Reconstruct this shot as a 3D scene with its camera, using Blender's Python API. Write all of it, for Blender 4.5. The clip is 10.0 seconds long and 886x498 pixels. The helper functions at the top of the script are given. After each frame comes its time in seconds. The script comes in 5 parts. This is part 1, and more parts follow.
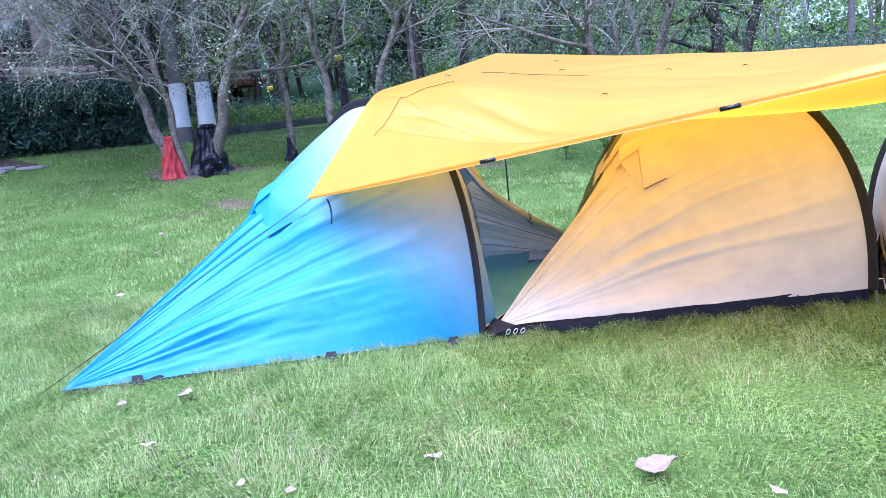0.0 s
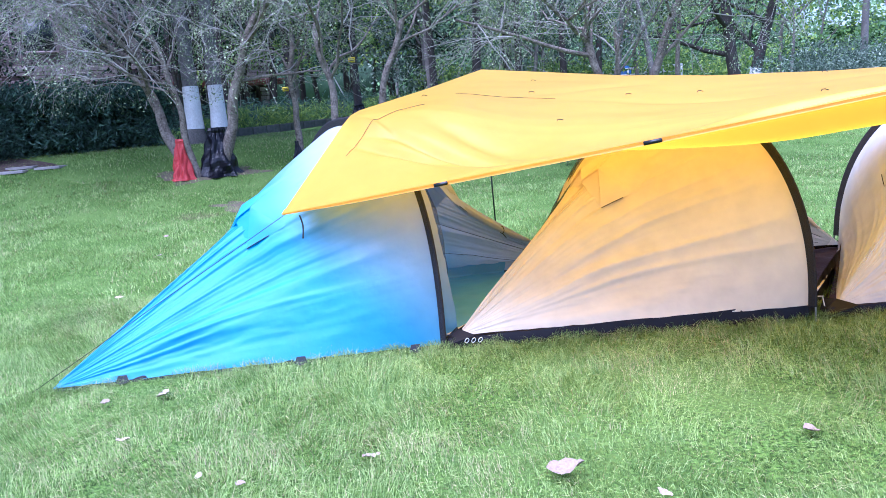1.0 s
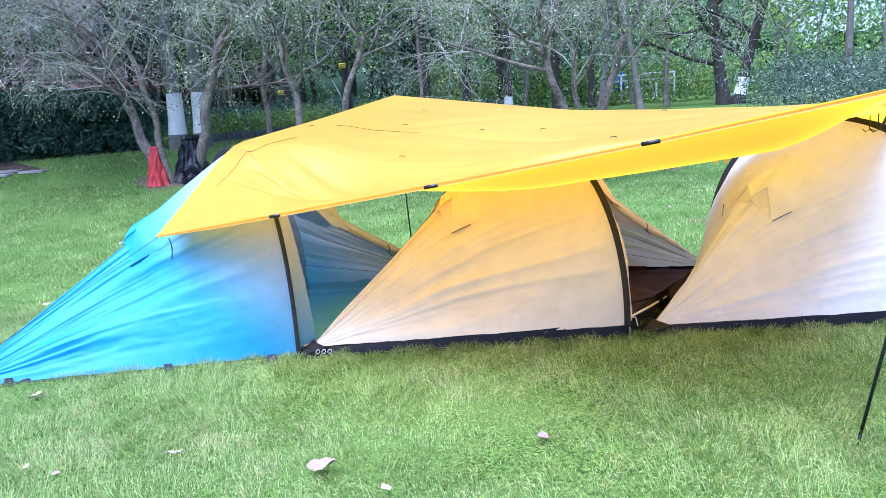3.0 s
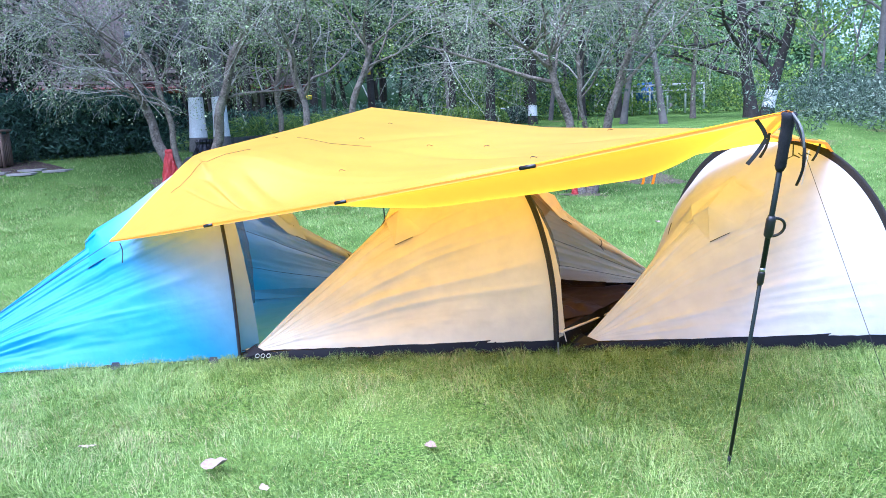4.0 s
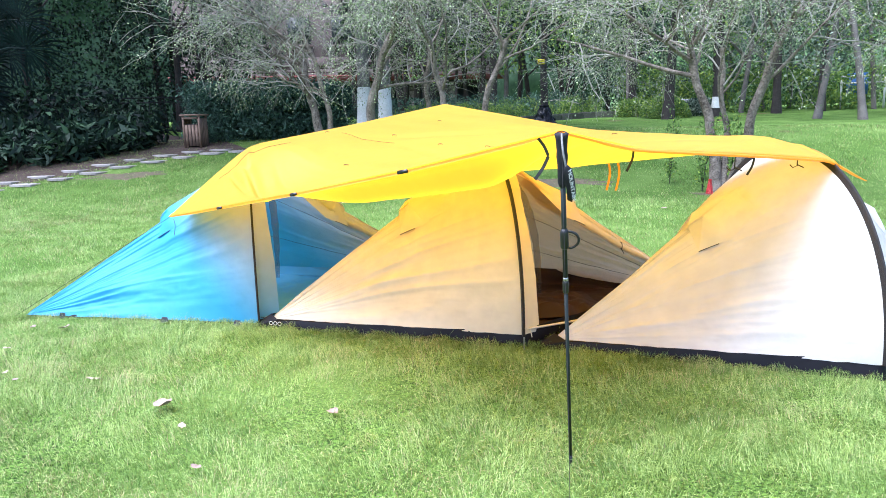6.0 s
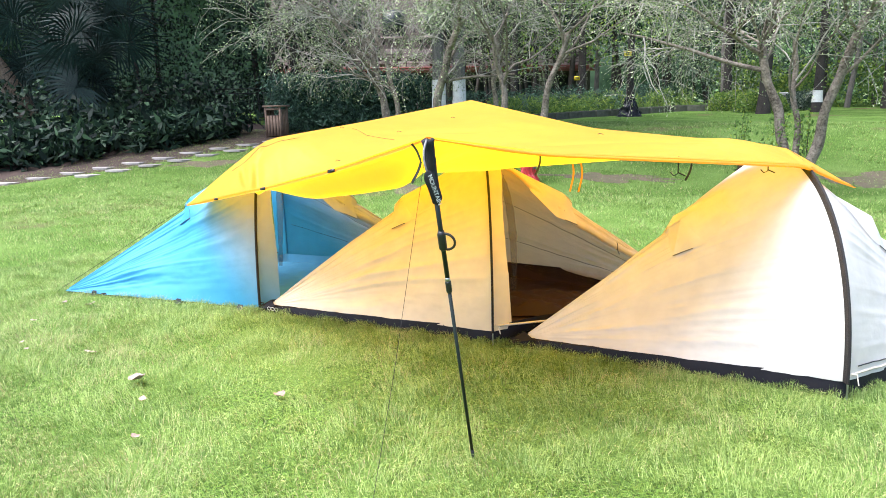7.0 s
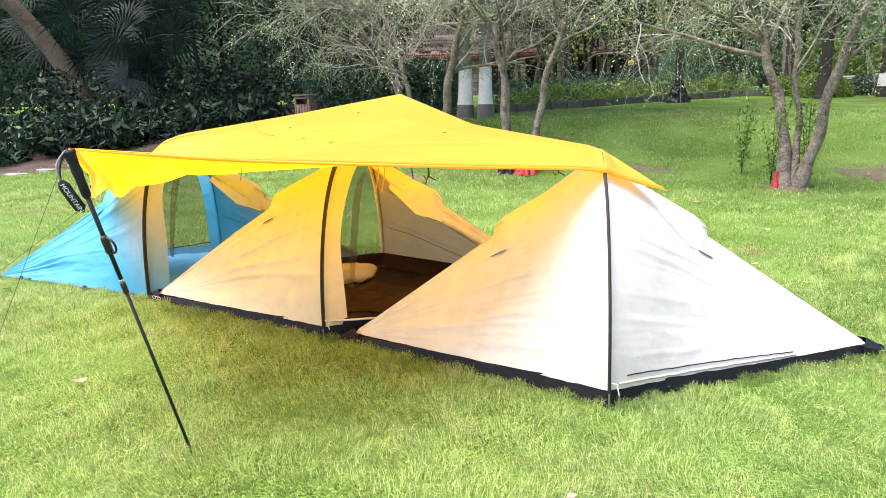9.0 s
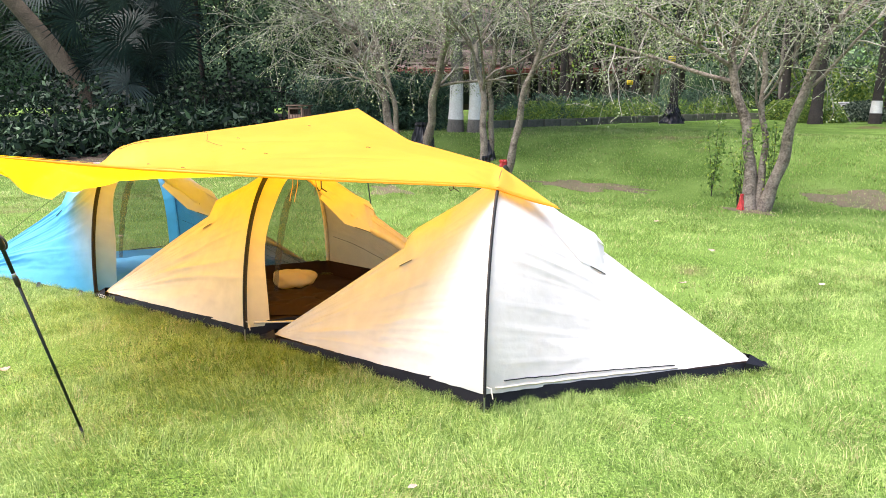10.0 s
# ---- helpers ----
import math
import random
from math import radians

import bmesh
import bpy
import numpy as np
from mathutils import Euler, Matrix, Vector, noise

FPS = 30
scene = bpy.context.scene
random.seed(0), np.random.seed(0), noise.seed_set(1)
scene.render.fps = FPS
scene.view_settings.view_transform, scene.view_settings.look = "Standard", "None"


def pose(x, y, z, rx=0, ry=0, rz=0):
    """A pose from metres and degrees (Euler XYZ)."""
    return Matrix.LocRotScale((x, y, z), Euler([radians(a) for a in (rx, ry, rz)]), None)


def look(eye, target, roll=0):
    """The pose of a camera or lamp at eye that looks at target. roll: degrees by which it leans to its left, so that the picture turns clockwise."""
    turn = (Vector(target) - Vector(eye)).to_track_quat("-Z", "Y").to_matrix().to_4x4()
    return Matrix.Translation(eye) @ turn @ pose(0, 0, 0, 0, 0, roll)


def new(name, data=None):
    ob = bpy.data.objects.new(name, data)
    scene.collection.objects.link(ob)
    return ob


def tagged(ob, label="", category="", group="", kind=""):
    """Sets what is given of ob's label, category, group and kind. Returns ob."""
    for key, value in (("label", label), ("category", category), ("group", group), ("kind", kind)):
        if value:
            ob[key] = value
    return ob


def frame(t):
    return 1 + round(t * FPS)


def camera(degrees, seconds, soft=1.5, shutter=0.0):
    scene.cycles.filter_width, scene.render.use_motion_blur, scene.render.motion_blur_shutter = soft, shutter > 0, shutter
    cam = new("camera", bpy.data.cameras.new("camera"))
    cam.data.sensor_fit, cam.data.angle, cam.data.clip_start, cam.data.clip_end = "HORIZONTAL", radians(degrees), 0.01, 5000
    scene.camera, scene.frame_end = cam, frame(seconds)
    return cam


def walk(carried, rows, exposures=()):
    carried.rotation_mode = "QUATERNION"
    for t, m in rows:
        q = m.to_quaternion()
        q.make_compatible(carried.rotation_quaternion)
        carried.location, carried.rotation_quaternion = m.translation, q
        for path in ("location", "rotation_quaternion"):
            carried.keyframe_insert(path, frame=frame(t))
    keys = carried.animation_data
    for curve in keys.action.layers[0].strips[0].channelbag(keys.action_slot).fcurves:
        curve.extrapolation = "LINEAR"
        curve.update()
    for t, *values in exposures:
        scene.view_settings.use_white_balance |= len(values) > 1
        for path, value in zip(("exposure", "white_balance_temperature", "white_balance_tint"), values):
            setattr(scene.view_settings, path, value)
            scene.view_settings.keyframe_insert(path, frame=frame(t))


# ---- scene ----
cam = camera(62.5, 10.0, 0.55)
PATH = [
    (0, (0.926, 0.054, 1.021), (0.585, 1.99, 0.652), -4.8),
    (0.5, (1.052, -0.022, 1.057), (0.693, 1.911, 0.691), -4.5),
    (1, (1.222, -0.119, 1.117), (0.833, 1.807, 0.748), -4.3),
    (1.5, (1.404, -0.195, 1.205), (0.993, 1.726, 0.831), -4.4),
    (2, (1.592, -0.191, 1.242), (1.179, 1.729, 0.864), -4.6),
    (2.5, (1.838, -0.234, 1.258), (1.424, 1.686, 0.882), -4.4),
    (3, (2.137, -0.336, 1.254), (1.713, 1.584, 0.886), -3.7),
    (4.5, (3.001, -0.317, 1.316), (2.386, 1.555, 0.975), -2.3),
    (5, (3.333, -0.33, 1.336), (2.587, 1.492, 0.98), -2.2),
    (5.5, (3.625, -0.248, 1.326), (2.739, 1.508, 0.964), -2.0),
    (7, (4.608, 0.197, 1.359), (3.368, 1.719, 0.978), -1.2),
    (7.5, (4.89, 0.436, 1.386), (3.565, 1.88, 0.986), -1.4),
    (8, (5.242, 0.656, 1.383), (3.853, 2.033, 0.967), -1.5),
    (8.5, (5.477, 0.905, 1.395), (4.071, 2.261, 0.965), -1.8),
    (9, (5.742, 1.159, 1.411), (4.333, 2.516, 0.995), -1.6),
    (9.5, (6.062, 1.324, 1.411), (4.64, 2.674, 1.018), -0.9),
    (10, (6.302, 1.415, 1.435), (4.869, 2.758, 1.053), 0.1),
]
walk(cam, [(t, look(eye, target, roll)) for t, eye, target, roll in PATH],
     exposures=[(0, 1.57, 4700, 31), (2.0, 1.62, 4650, 27), (3.0, 1.64, 4750, 21), (4.5, 1.74, 4700, 20), (5.5, 1.82, 5050, 17), (7, 1.88, 6050, 13), (8, 1.9, 6450, 14), (10, 1.92, 6650, 16)])

# ---- light ----
world = bpy.data.worlds.new("sky")
scene.world = world
world.use_nodes = True
wn = world.node_tree
sky = wn.nodes.new("ShaderNodeTexSky")
sky.sky_type = "NISHITA"
sky.sun_disc = False
sky.sun_elevation = radians(67)
sky.sun_rotation = radians(207)
sky.air_density, sky.dust_density, sky.ozone_density = 1.0, 3.0, 1.0
wbg = wn.nodes["Background"]
wbg.inputs["Strength"].default_value = 0.125
wn.links.new(sky.outputs[0], wbg.inputs["Color"])
sun = new("sun", bpy.data.lights.new("sun", "SUN"))
sun.data.energy = 2.7
sun.data.angle = radians(60)
sun.data.color = (1.0, 0.98, 0.95)
sun.matrix_world = look((-3, -6, 27), (2, 4, 0))

# ---- materials ----
def mat(name, c1, c2=None, rough=0.8, scale=6.0, fine=60.0, bump=0.2, translucent=0.0, metal=0.0, spec=0.3, island=0.0, obj=0.0, sheen=0.0, tint=None, detail=6.0):
    """A procedural surface: two colours mixed by coarse and fine noise, with relief."""
    m = bpy.data.materials.new(name)
    m.use_nodes = True
    nt = m.node_tree
    N, L = nt.nodes, nt.links
    b = N["Principled BSDF"]
    c2 = c2 or tuple(0.75 * v for v in c1)
    tc = N.new("ShaderNodeTexCoord")
    n1 = N.new("ShaderNodeTexNoise"); n1.inputs["Scale"].default_value = scale; n1.inputs["Detail"].default_value = detail
    n2 = N.new("ShaderNodeTexNoise"); n2.inputs["Scale"].default_value = fine; n2.inputs["Detail"].default_value = 4
    L.new(tc.outputs["Object"], n1.inputs["Vector"]); L.new(tc.outputs["Object"], n2.inputs["Vector"])
    add = N.new("ShaderNodeMath"); add.operation = "ADD"
    L.new(n1.outputs["Fac"], add.inputs[0]); L.new(n2.outputs["Fac"], add.inputs[1])
    ramp = N.new("ShaderNodeMapRange")
    ramp.inputs["From Min"].default_value, ramp.inputs["From Max"].default_value = 0.7, 1.3
    L.new(add.outputs[0], ramp.inputs["Value"])
    mix = N.new("ShaderNodeMix"); mix.data_type = "RGBA"
    mix.inputs["A"].default_value = (*c1, 1); mix.inputs["B"].default_value = (*c2, 1)
    L.new(ramp.outputs[0], mix.inputs["Factor"])
    col = mix.outputs["Result"]
    if island or obj:
        if island:
            src = N.new("ShaderNodeNewGeometry").outputs["Random Per Island"]
        else:
            src = N.new("ShaderNodeObjectInfo").outputs["Random"]
        mr = N.new("ShaderNodeMapRange")
        k = island or obj
        mr.inputs["To Min"].default_value, mr.inputs["To Max"].default_value = 1 - k, 1 + k
        L.new(src, mr.inputs["Value"])
        hs = N.new("ShaderNodeHueSaturation")
        L.new(mr.outputs[0], hs.inputs["Value"])
        if tint:
            m2 = N.new("ShaderNodeMix"); m2.data_type = "RGBA"
            m2.inputs["B"].default_value = (*tint, 1)
            pw = N.new("ShaderNodeMath"); pw.operation = "POWER"; pw.inputs[1].default_value = 3.0
            L.new(src, pw.inputs[0]); L.new(pw.outputs[0], m2.inputs["Factor"])
            L.new(col, m2.inputs["A"]); col = m2.outputs["Result"]
        L.new(col, hs.inputs["Color"])
        col = hs.outputs["Color"]
    L.new(col, b.inputs["Base Color"])
    b.inputs["Roughness"].default_value = rough
    b.inputs["Metallic"].default_value = metal
    b.inputs["Specular IOR Level"].default_value = spec
    if bump:
        bp = N.new("ShaderNodeBump"); bp.inputs["Strength"].default_value = bump; bp.inputs["Distance"].default_value = 0.02
        L.new(add.outputs[0], bp.inputs["Height"]); L.new(bp.outputs[0], b.inputs["Normal"])
    if translucent:
        tr = N.new("ShaderNodeBsdfTranslucent"); L.new(col, tr.inputs["Color"])
        ms = N.new("ShaderNodeMixShader"); ms.inputs[0].default_value = translucent
        L.new(b.outputs[0], ms.inputs[1]); L.new(tr.outputs[0], ms.inputs[2])
        L.new(ms.outputs[0], N["Material Output"].inputs["Surface"])
    return m


def fabric(name, low, high=None, z0=0.0, z1=1.0, translucent=0.35, rough=0.55, through_colour=None, slant=(0, 0), spec=0.6):
    """Thin coated tent cloth: fine weave, long soft creases, colour that may blend with height to paint in tarp light.
    """
    m = bpy.data.materials.new(name)
    m.use_nodes = True
    nt = m.node_tree
    N, L = nt.nodes, nt.links
    b = N["Principled BSDF"]
    tc = N.new("ShaderNodeTexCoord")
    sep = N.new("ShaderNodeSeparateXYZ"); L.new(tc.outputs["Object"], sep.inputs[0])
    n0 = N.new("ShaderNodeTexNoise"); n0.inputs["Scale"].default_value = 2.2; n0.inputs["Detail"].default_value = 3
    L.new(tc.outputs["Object"], n0.inputs["Vector"])
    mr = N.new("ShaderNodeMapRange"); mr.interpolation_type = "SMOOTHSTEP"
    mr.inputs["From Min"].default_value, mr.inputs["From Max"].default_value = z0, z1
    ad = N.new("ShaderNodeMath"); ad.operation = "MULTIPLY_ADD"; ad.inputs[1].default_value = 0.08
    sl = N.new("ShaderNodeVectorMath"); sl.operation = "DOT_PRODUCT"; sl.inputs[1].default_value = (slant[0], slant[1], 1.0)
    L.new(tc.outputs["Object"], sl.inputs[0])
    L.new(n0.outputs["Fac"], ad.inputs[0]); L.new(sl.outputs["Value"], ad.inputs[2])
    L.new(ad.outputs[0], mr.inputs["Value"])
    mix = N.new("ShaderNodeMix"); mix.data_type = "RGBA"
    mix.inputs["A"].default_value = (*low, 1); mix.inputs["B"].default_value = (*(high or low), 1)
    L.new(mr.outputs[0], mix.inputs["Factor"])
    soil = N.new("ShaderNodeTexNoise"); soil.inputs["Scale"].default_value = 9; soil.inputs["Detail"].default_value = 8
    L.new(tc.outputs["Object"], soil.inputs["Vector"])
    hs = N.new("ShaderNodeHueSaturation")
    mv = N.new("ShaderNodeMapRange"); mv.inputs["To Min"].default_value, mv.inputs["To Max"].default_value = 0.93, 1.05
    mv.inputs["From Min"].default_value, mv.inputs["From Max"].default_value = 0.3, 0.7
    L.new(soil.outputs["Fac"], mv.inputs["Value"]); L.new(mv.outputs[0], hs.inputs["Value"])
    L.new(mix.outputs["Result"], hs.inputs["Color"])
    L.new(hs.outputs["Color"], b.inputs["Base Color"])
    b.inputs["Roughness"].default_value = rough
    b.inputs["Specular IOR Level"].default_value = spec
    n1 = N.new("ShaderNodeTexNoise"); n1.inputs["Scale"].default_value = 14; n1.inputs["Detail"].default_value = 5
    L.new(tc.outputs["Object"], n1.inputs["Vector"])
    n2 = N.new("ShaderNodeTexNoise"); n2.inputs["Scale"].default_value = 700; n2.inputs["Detail"].default_value = 1
    L.new(tc.outputs["Object"], n2.inputs["Vector"])
    a2 = N.new("ShaderNodeMath"); a2.operation = "MULTIPLY_ADD"; a2.inputs[1].default_value = 0.06
    L.new(n2.outputs["Fac"], a2.inputs[0]); L.new(n1.outputs["Fac"], a2.inputs[2])
    bp = N.new("ShaderNodeBump"); bp.inputs["Strength"].default_value = 0.35; bp.inputs["Distance"].default_value = 0.012
    L.new(a2.outputs[0], bp.inputs["Height"]); L.new(bp.outputs[0], b.inputs["Normal"])
    tr = N.new("ShaderNodeBsdfTranslucent")
    if through_colour:
        tr.inputs["Color"].default_value = (*through_colour, 1)
    else:
        L.new(hs.outputs["Color"], tr.inputs["Color"])
    ms = N.new("ShaderNodeMixShader"); ms.inputs[0].default_value = translucent
    L.new(b.outputs[0], ms.inputs[1]); L.new(tr.outputs[0], ms.inputs[2])
    L.new(ms.outputs[0], N["Material Output"].inputs["Surface"])
    return m


def netting(name, colour, opacity):
    """Insect mesh: thin threads with open holes between them."""
    m = bpy.data.materials.new(name)
    m.use_nodes = True
    N, L = m.node_tree.nodes, m.node_tree.links
    b = N["Principled BSDF"]
    b.inputs["Base Color"].default_value = (*colour, 1)
    b.inputs["Roughness"].default_value = 0.7
    tr = N.new("ShaderNodeBsdfTransparent")
    ms = N.new("ShaderNodeMixShader"); ms.inputs[0].default_value = opacity
    L.new(tr.outputs[0], ms.inputs[1]); L.new(b.outputs[0], ms.inputs[2])
    L.new(ms.outputs[0], N["Material Output"].inputs["Surface"])
    return m


M_TARP = fabric("orange_tarp_cloth", (0.95, 0.51, 0.07), translucent=0.60, rough=0.40, spec=0.7, through_colour=(1.0, 0.53, 0.005))
# pale grey second colour paints the tarp's light onto evenly blue cloth
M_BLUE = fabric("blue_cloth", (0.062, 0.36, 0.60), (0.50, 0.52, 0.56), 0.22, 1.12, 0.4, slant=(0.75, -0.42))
# orange upper colour adds the tarp's warm glow to the beige
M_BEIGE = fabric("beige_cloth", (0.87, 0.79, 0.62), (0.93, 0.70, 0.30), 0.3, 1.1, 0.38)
M_WHITE = fabric("white_cloth", (0.775, 0.76, 0.73), translucent=0.40)
M_NAVY = fabric("navy_groundsheet", (0.006, 0.0055, 0.009), translucent=0.0, rough=0.5, spec=0.22)
M_BROWN = fabric("brown_groundsheet", (0.030, 0.0155, 0.013), translucent=0.0, rough=0.6, spec=0.15)
M_BLUEFLOOR = fabric("blue_groundsheet", (0.09, 0.32, 0.50), translucent=0.0, rough=0.5)
M_NET = netting("dark_insect_mesh", (0.03, 0.03, 0.025), 0.56)
M_NETPALE = netting("sheer_inner_mesh_pale", (0.04, 0.05, 0.06), 0.15)
M_NETINNER = netting("sheer_inner_mesh", (0.035, 0.026, 0.022), 0.30)
M_NETSTRIP = mat("black_mesh_webbing", (0.006, 0.006, 0.008), (0.025, 0.022, 0.022), 0.6, 200, 500, 0.4)
M_BLACK = mat("black_plastic", (0.006, 0.006, 0.007), (0.014, 0.014, 0.014), 0.4, 30, 200, 0.1, spec=0.5)
M_RUBBER = mat("black_foam", (0.010, 0.010, 0.013), (0.024, 0.024, 0.028), 0.85, 40, 400, 0.3)
M_POLE = mat("dark_green_alloy", (0.008, 0.013, 0.012), (0.013, 0.02, 0.018), 0.45, 20, 150, 0.05, spec=0.25)
M_ALLOY = mat("bare_alloy", (0.5, 0.5, 0.5), (0.35, 0.35, 0.35), 0.35, 30, 200, 0.05, metal=1.0)
M_CORD = mat("pale_cord", (0.7, 0.62, 0.5), (0.5, 0.45, 0.35), 0.8, 100, 300, 0.2)
M_STRAP = mat("grey_webbing", (0.22, 0.21, 0.2), (0.12, 0.12, 0.12), 0.7, 100, 300, 0.2)
M_ORANGECORD = mat("orange_cord", (0.85, 0.35, 0.02), (0.6, 0.25, 0.02), 0.7, 100, 300, 0.2)
M_DARKCORD = mat("dark_cord", (0.025, 0.022, 0.02), (0.01, 0.01, 0.01), 0.8, 100, 300, 0.2)
M_PRINT = mat("white_print", (0.75, 0.75, 0.75), (0.6, 0.6, 0.6), 0.6, 100, 300, 0.0)
M_BARK = mat("grey_brown_bark", (0.30, 0.255, 0.21), (0.06, 0.046, 0.036), 0.9, 7, 38, 1.2)
M_BARKPALM = mat("fibrous_brown_bark", (0.17, 0.135, 0.10), (0.05, 0.04, 0.032), 0.9, 3, 30, 1.2)
M_BARKDARK = mat("dark_bark", (0.06, 0.05, 0.045), (0.025, 0.022, 0.02), 0.9, 5, 40, 1.0)
M_BARKGREY = mat("grey_bark", (0.20, 0.18, 0.16), (0.09, 0.08, 0.075), 0.9, 4, 40, 0.8)
M_LIME = mat("white_lime_wash", (0.74, 0.74, 0.72), (0.55, 0.53, 0.5), 0.9, 5, 40, 0.5)
M_TWIG = mat("pale_twigs", (0.46, 0.44, 0.38), (0.17, 0.15, 0.125), 0.8, 3, 50, 0.3)
M_LEAFA = mat("olive_leaves", (0.20, 0.28, 0.11), (0.08, 0.13, 0.05), 0.5, 1.5, 20, 0.0, translucent=0.35, island=0.6, tint=(0.40, 0.44, 0.26), spec=0.35)
M_LEAFB = mat("fresh_leaves", (0.18, 0.32, 0.08), (0.07, 0.15, 0.04), 0.6, 0.8, 20, 0.0, translucent=0.4, island=0.4, tint=(0.3, 0.36, 0.06))
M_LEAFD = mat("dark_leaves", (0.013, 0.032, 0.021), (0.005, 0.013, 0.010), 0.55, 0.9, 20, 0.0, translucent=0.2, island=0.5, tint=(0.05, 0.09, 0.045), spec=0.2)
M_LEAFG = mat("grey_green_leaves", (0.075, 0.12, 0.075), (0.035, 0.06, 0.045), 0.6, 0.9, 20, 0.0, translucent=0.3, island=0.4, tint=(0.25, 0.3, 0.22))
# distance haze is mixed into this pale leaf colour
M_LEAFFAR = mat("far_leaves_haze_tint", (0.28, 0.41, 0.19), (0.11, 0.19, 0.09), 0.7, 0.5, 20, 0.0, translucent=0.45, island=0.6)
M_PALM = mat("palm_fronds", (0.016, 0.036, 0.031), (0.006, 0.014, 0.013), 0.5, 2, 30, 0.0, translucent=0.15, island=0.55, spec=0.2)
M_HEDGE = mat("blue_green_hedge_leaves", (0.075, 0.14, 0.095), (0.022, 0.05, 0.037), 0.55, 0.9, 20, 0.0, translucent=0.25, island=0.5, tint=(0.09, 0.16, 0.10), spec=0.3)
M_GRASS = mat("grass_blades", (0.30, 0.42, 0.10), (0.075, 0.17, 0.025), 0.5, 2.2, 19, 0.0, translucent=0.3, island=0.4, tint=(0.34, 0.42, 0.15))
M_STRAW = mat("dry_grass_blades", (0.50, 0.46, 0.24), (0.28, 0.25, 0.11), 0.6, 5, 30, 0.0, translucent=0.25, island=0.4)
M_RED = mat("red_plastic_film", (0.6, 0.05, 0.05), (0.4, 0.03, 0.03), 0.35, 12, 60, 0.8, translucent=0.2, spec=0.5)
M_BAG = mat("black_plastic_film", (0.003, 0.003, 0.005), (0.006, 0.006, 0.010), 0.28, 14, 40, 0.4, spec=0.3)
M_STONE = mat("pale_paving_stone", (0.36, 0.33, 0.31), (0.22, 0.20, 0.18), 0.9, 6, 50, 0.3, obj=0.15)
M_KERB = mat("stone_kerb", (0.13, 0.125, 0.10), (0.06, 0.065, 0.045), 0.9, 5, 50, 0.5, obj=0.15)
M_WOOD = mat("weathered_wood", (0.22, 0.15, 0.11), (0.11, 0.07, 0.05), 0.8, 5, 80, 0.4, obj=0.15)
M_BRICK = mat("brown_brick_wall", (0.14, 0.11, 0.10), (0.07, 0.055, 0.05), 0.9, 3, 30, 0.5, obj=0.25)
M_EAVE = mat("dark_red_fascia", (0.27, 0.085, 0.08), (0.16, 0.05, 0.046), 0.7, 3, 30, 0.2)
M_RENDER = mat("pink_render", (0.42, 0.32, 0.3), (0.32, 0.24, 0.23), 0.9, 3, 30, 0.2)
M_IRON = mat("black_iron", (0.015, 0.015, 0.015), (0.03, 0.028, 0.025), 0.5, 20, 100, 0.2)
M_YELLOW = mat("yellow_sign", (0.8, 0.62, 0.02), (0.7, 0.5, 0.02), 0.5, 20, 100, 0.0)
M_DEADLEAF = mat("fallen_leaf", (0.42, 0.33, 0.29), (0.28, 0.2, 0.16), 0.8, 30, 120, 0.3, obj=0.25)
M_SOIL = mat("bare_soil", (0.075, 0.05, 0.04), (0.04, 0.028, 0.022), 0.95, 4, 40, 0.8)
M_WINDOW = mat("dark_glass", (0.02, 0.025, 0.03), (0.04, 0.045, 0.05), 0.3, 1, 10, 0.0, spec=0.25)


def lawn_material():
    m = bpy.data.materials.new("lawn_soil_and_turf")
    m.use_nodes = True
    N, L = m.node_tree.nodes, m.node_tree.links
    b = N["Principled BSDF"]
    tc = N.new("ShaderNodeTexCoord")
    def noi(s, d):
        n = N.new("ShaderNodeTexNoise"); n.inputs["Scale"].default_value = s; n.inputs["Detail"].default_value = d
        L.new(tc.outputs["Object"], n.inputs["Vector"]); return n.outputs["Fac"]
    def mixc(f, a, bb):
        x = N.new("ShaderNodeMix"); x.data_type = "RGBA"
        L.new(f, x.inputs["Factor"])
        for key, v in (("A", a), ("B", bb)):
            if isinstance(v, tuple):
                x.inputs[key].default_value = (*v, 1)
            else:
                L.new(v, x.inputs[key])
        return x.outputs["Result"]
    def rng(f, lo, hi):
        r = N.new("ShaderNodeMapRange"); r.inputs["From Min"].default_value, r.inputs["From Max"].default_value = lo, hi
        L.new(f, r.inputs["Value"]); return r.outputs[0]
    fine = mixc(rng(noi(75, 8), 0.38, 0.64), (0.03, 0.06, 0.012), (0.16, 0.28, 0.05))
    mid = mixc(rng(noi(1.1, 6), 0.42, 0.72), fine, (0.16, 0.25, 0.06))
    dry = mixc(rng(noi(0.42, 5), 0.64, 0.72), mid, (0.14, 0.10, 0.06))
    L.new(dry, b.inputs["Base Color"])
    b.inputs["Roughness"].default_value = 0.95
    b.inputs["Specular IOR Level"].default_value = 0.1
    bp = N.new("ShaderNodeBump"); bp.inputs["Strength"].default_value = 0.9; bp.inputs["Distance"].default_value = 0.04
    L.new(noi(70, 8), bp.inputs["Height"]); L.new(bp.outputs[0], b.inputs["Normal"])
    return m


M_LAWN = lawn_material()

# ---- building helpers ----
def link(name, me, material, parent=None, label="", smooth=True):
    me.materials.append(material)
    if smooth:
        me.shade_smooth()
    ob = new(name, me)
    if parent:
        ob.parent = parent
    if label:
        ob["label"] = label
    return ob


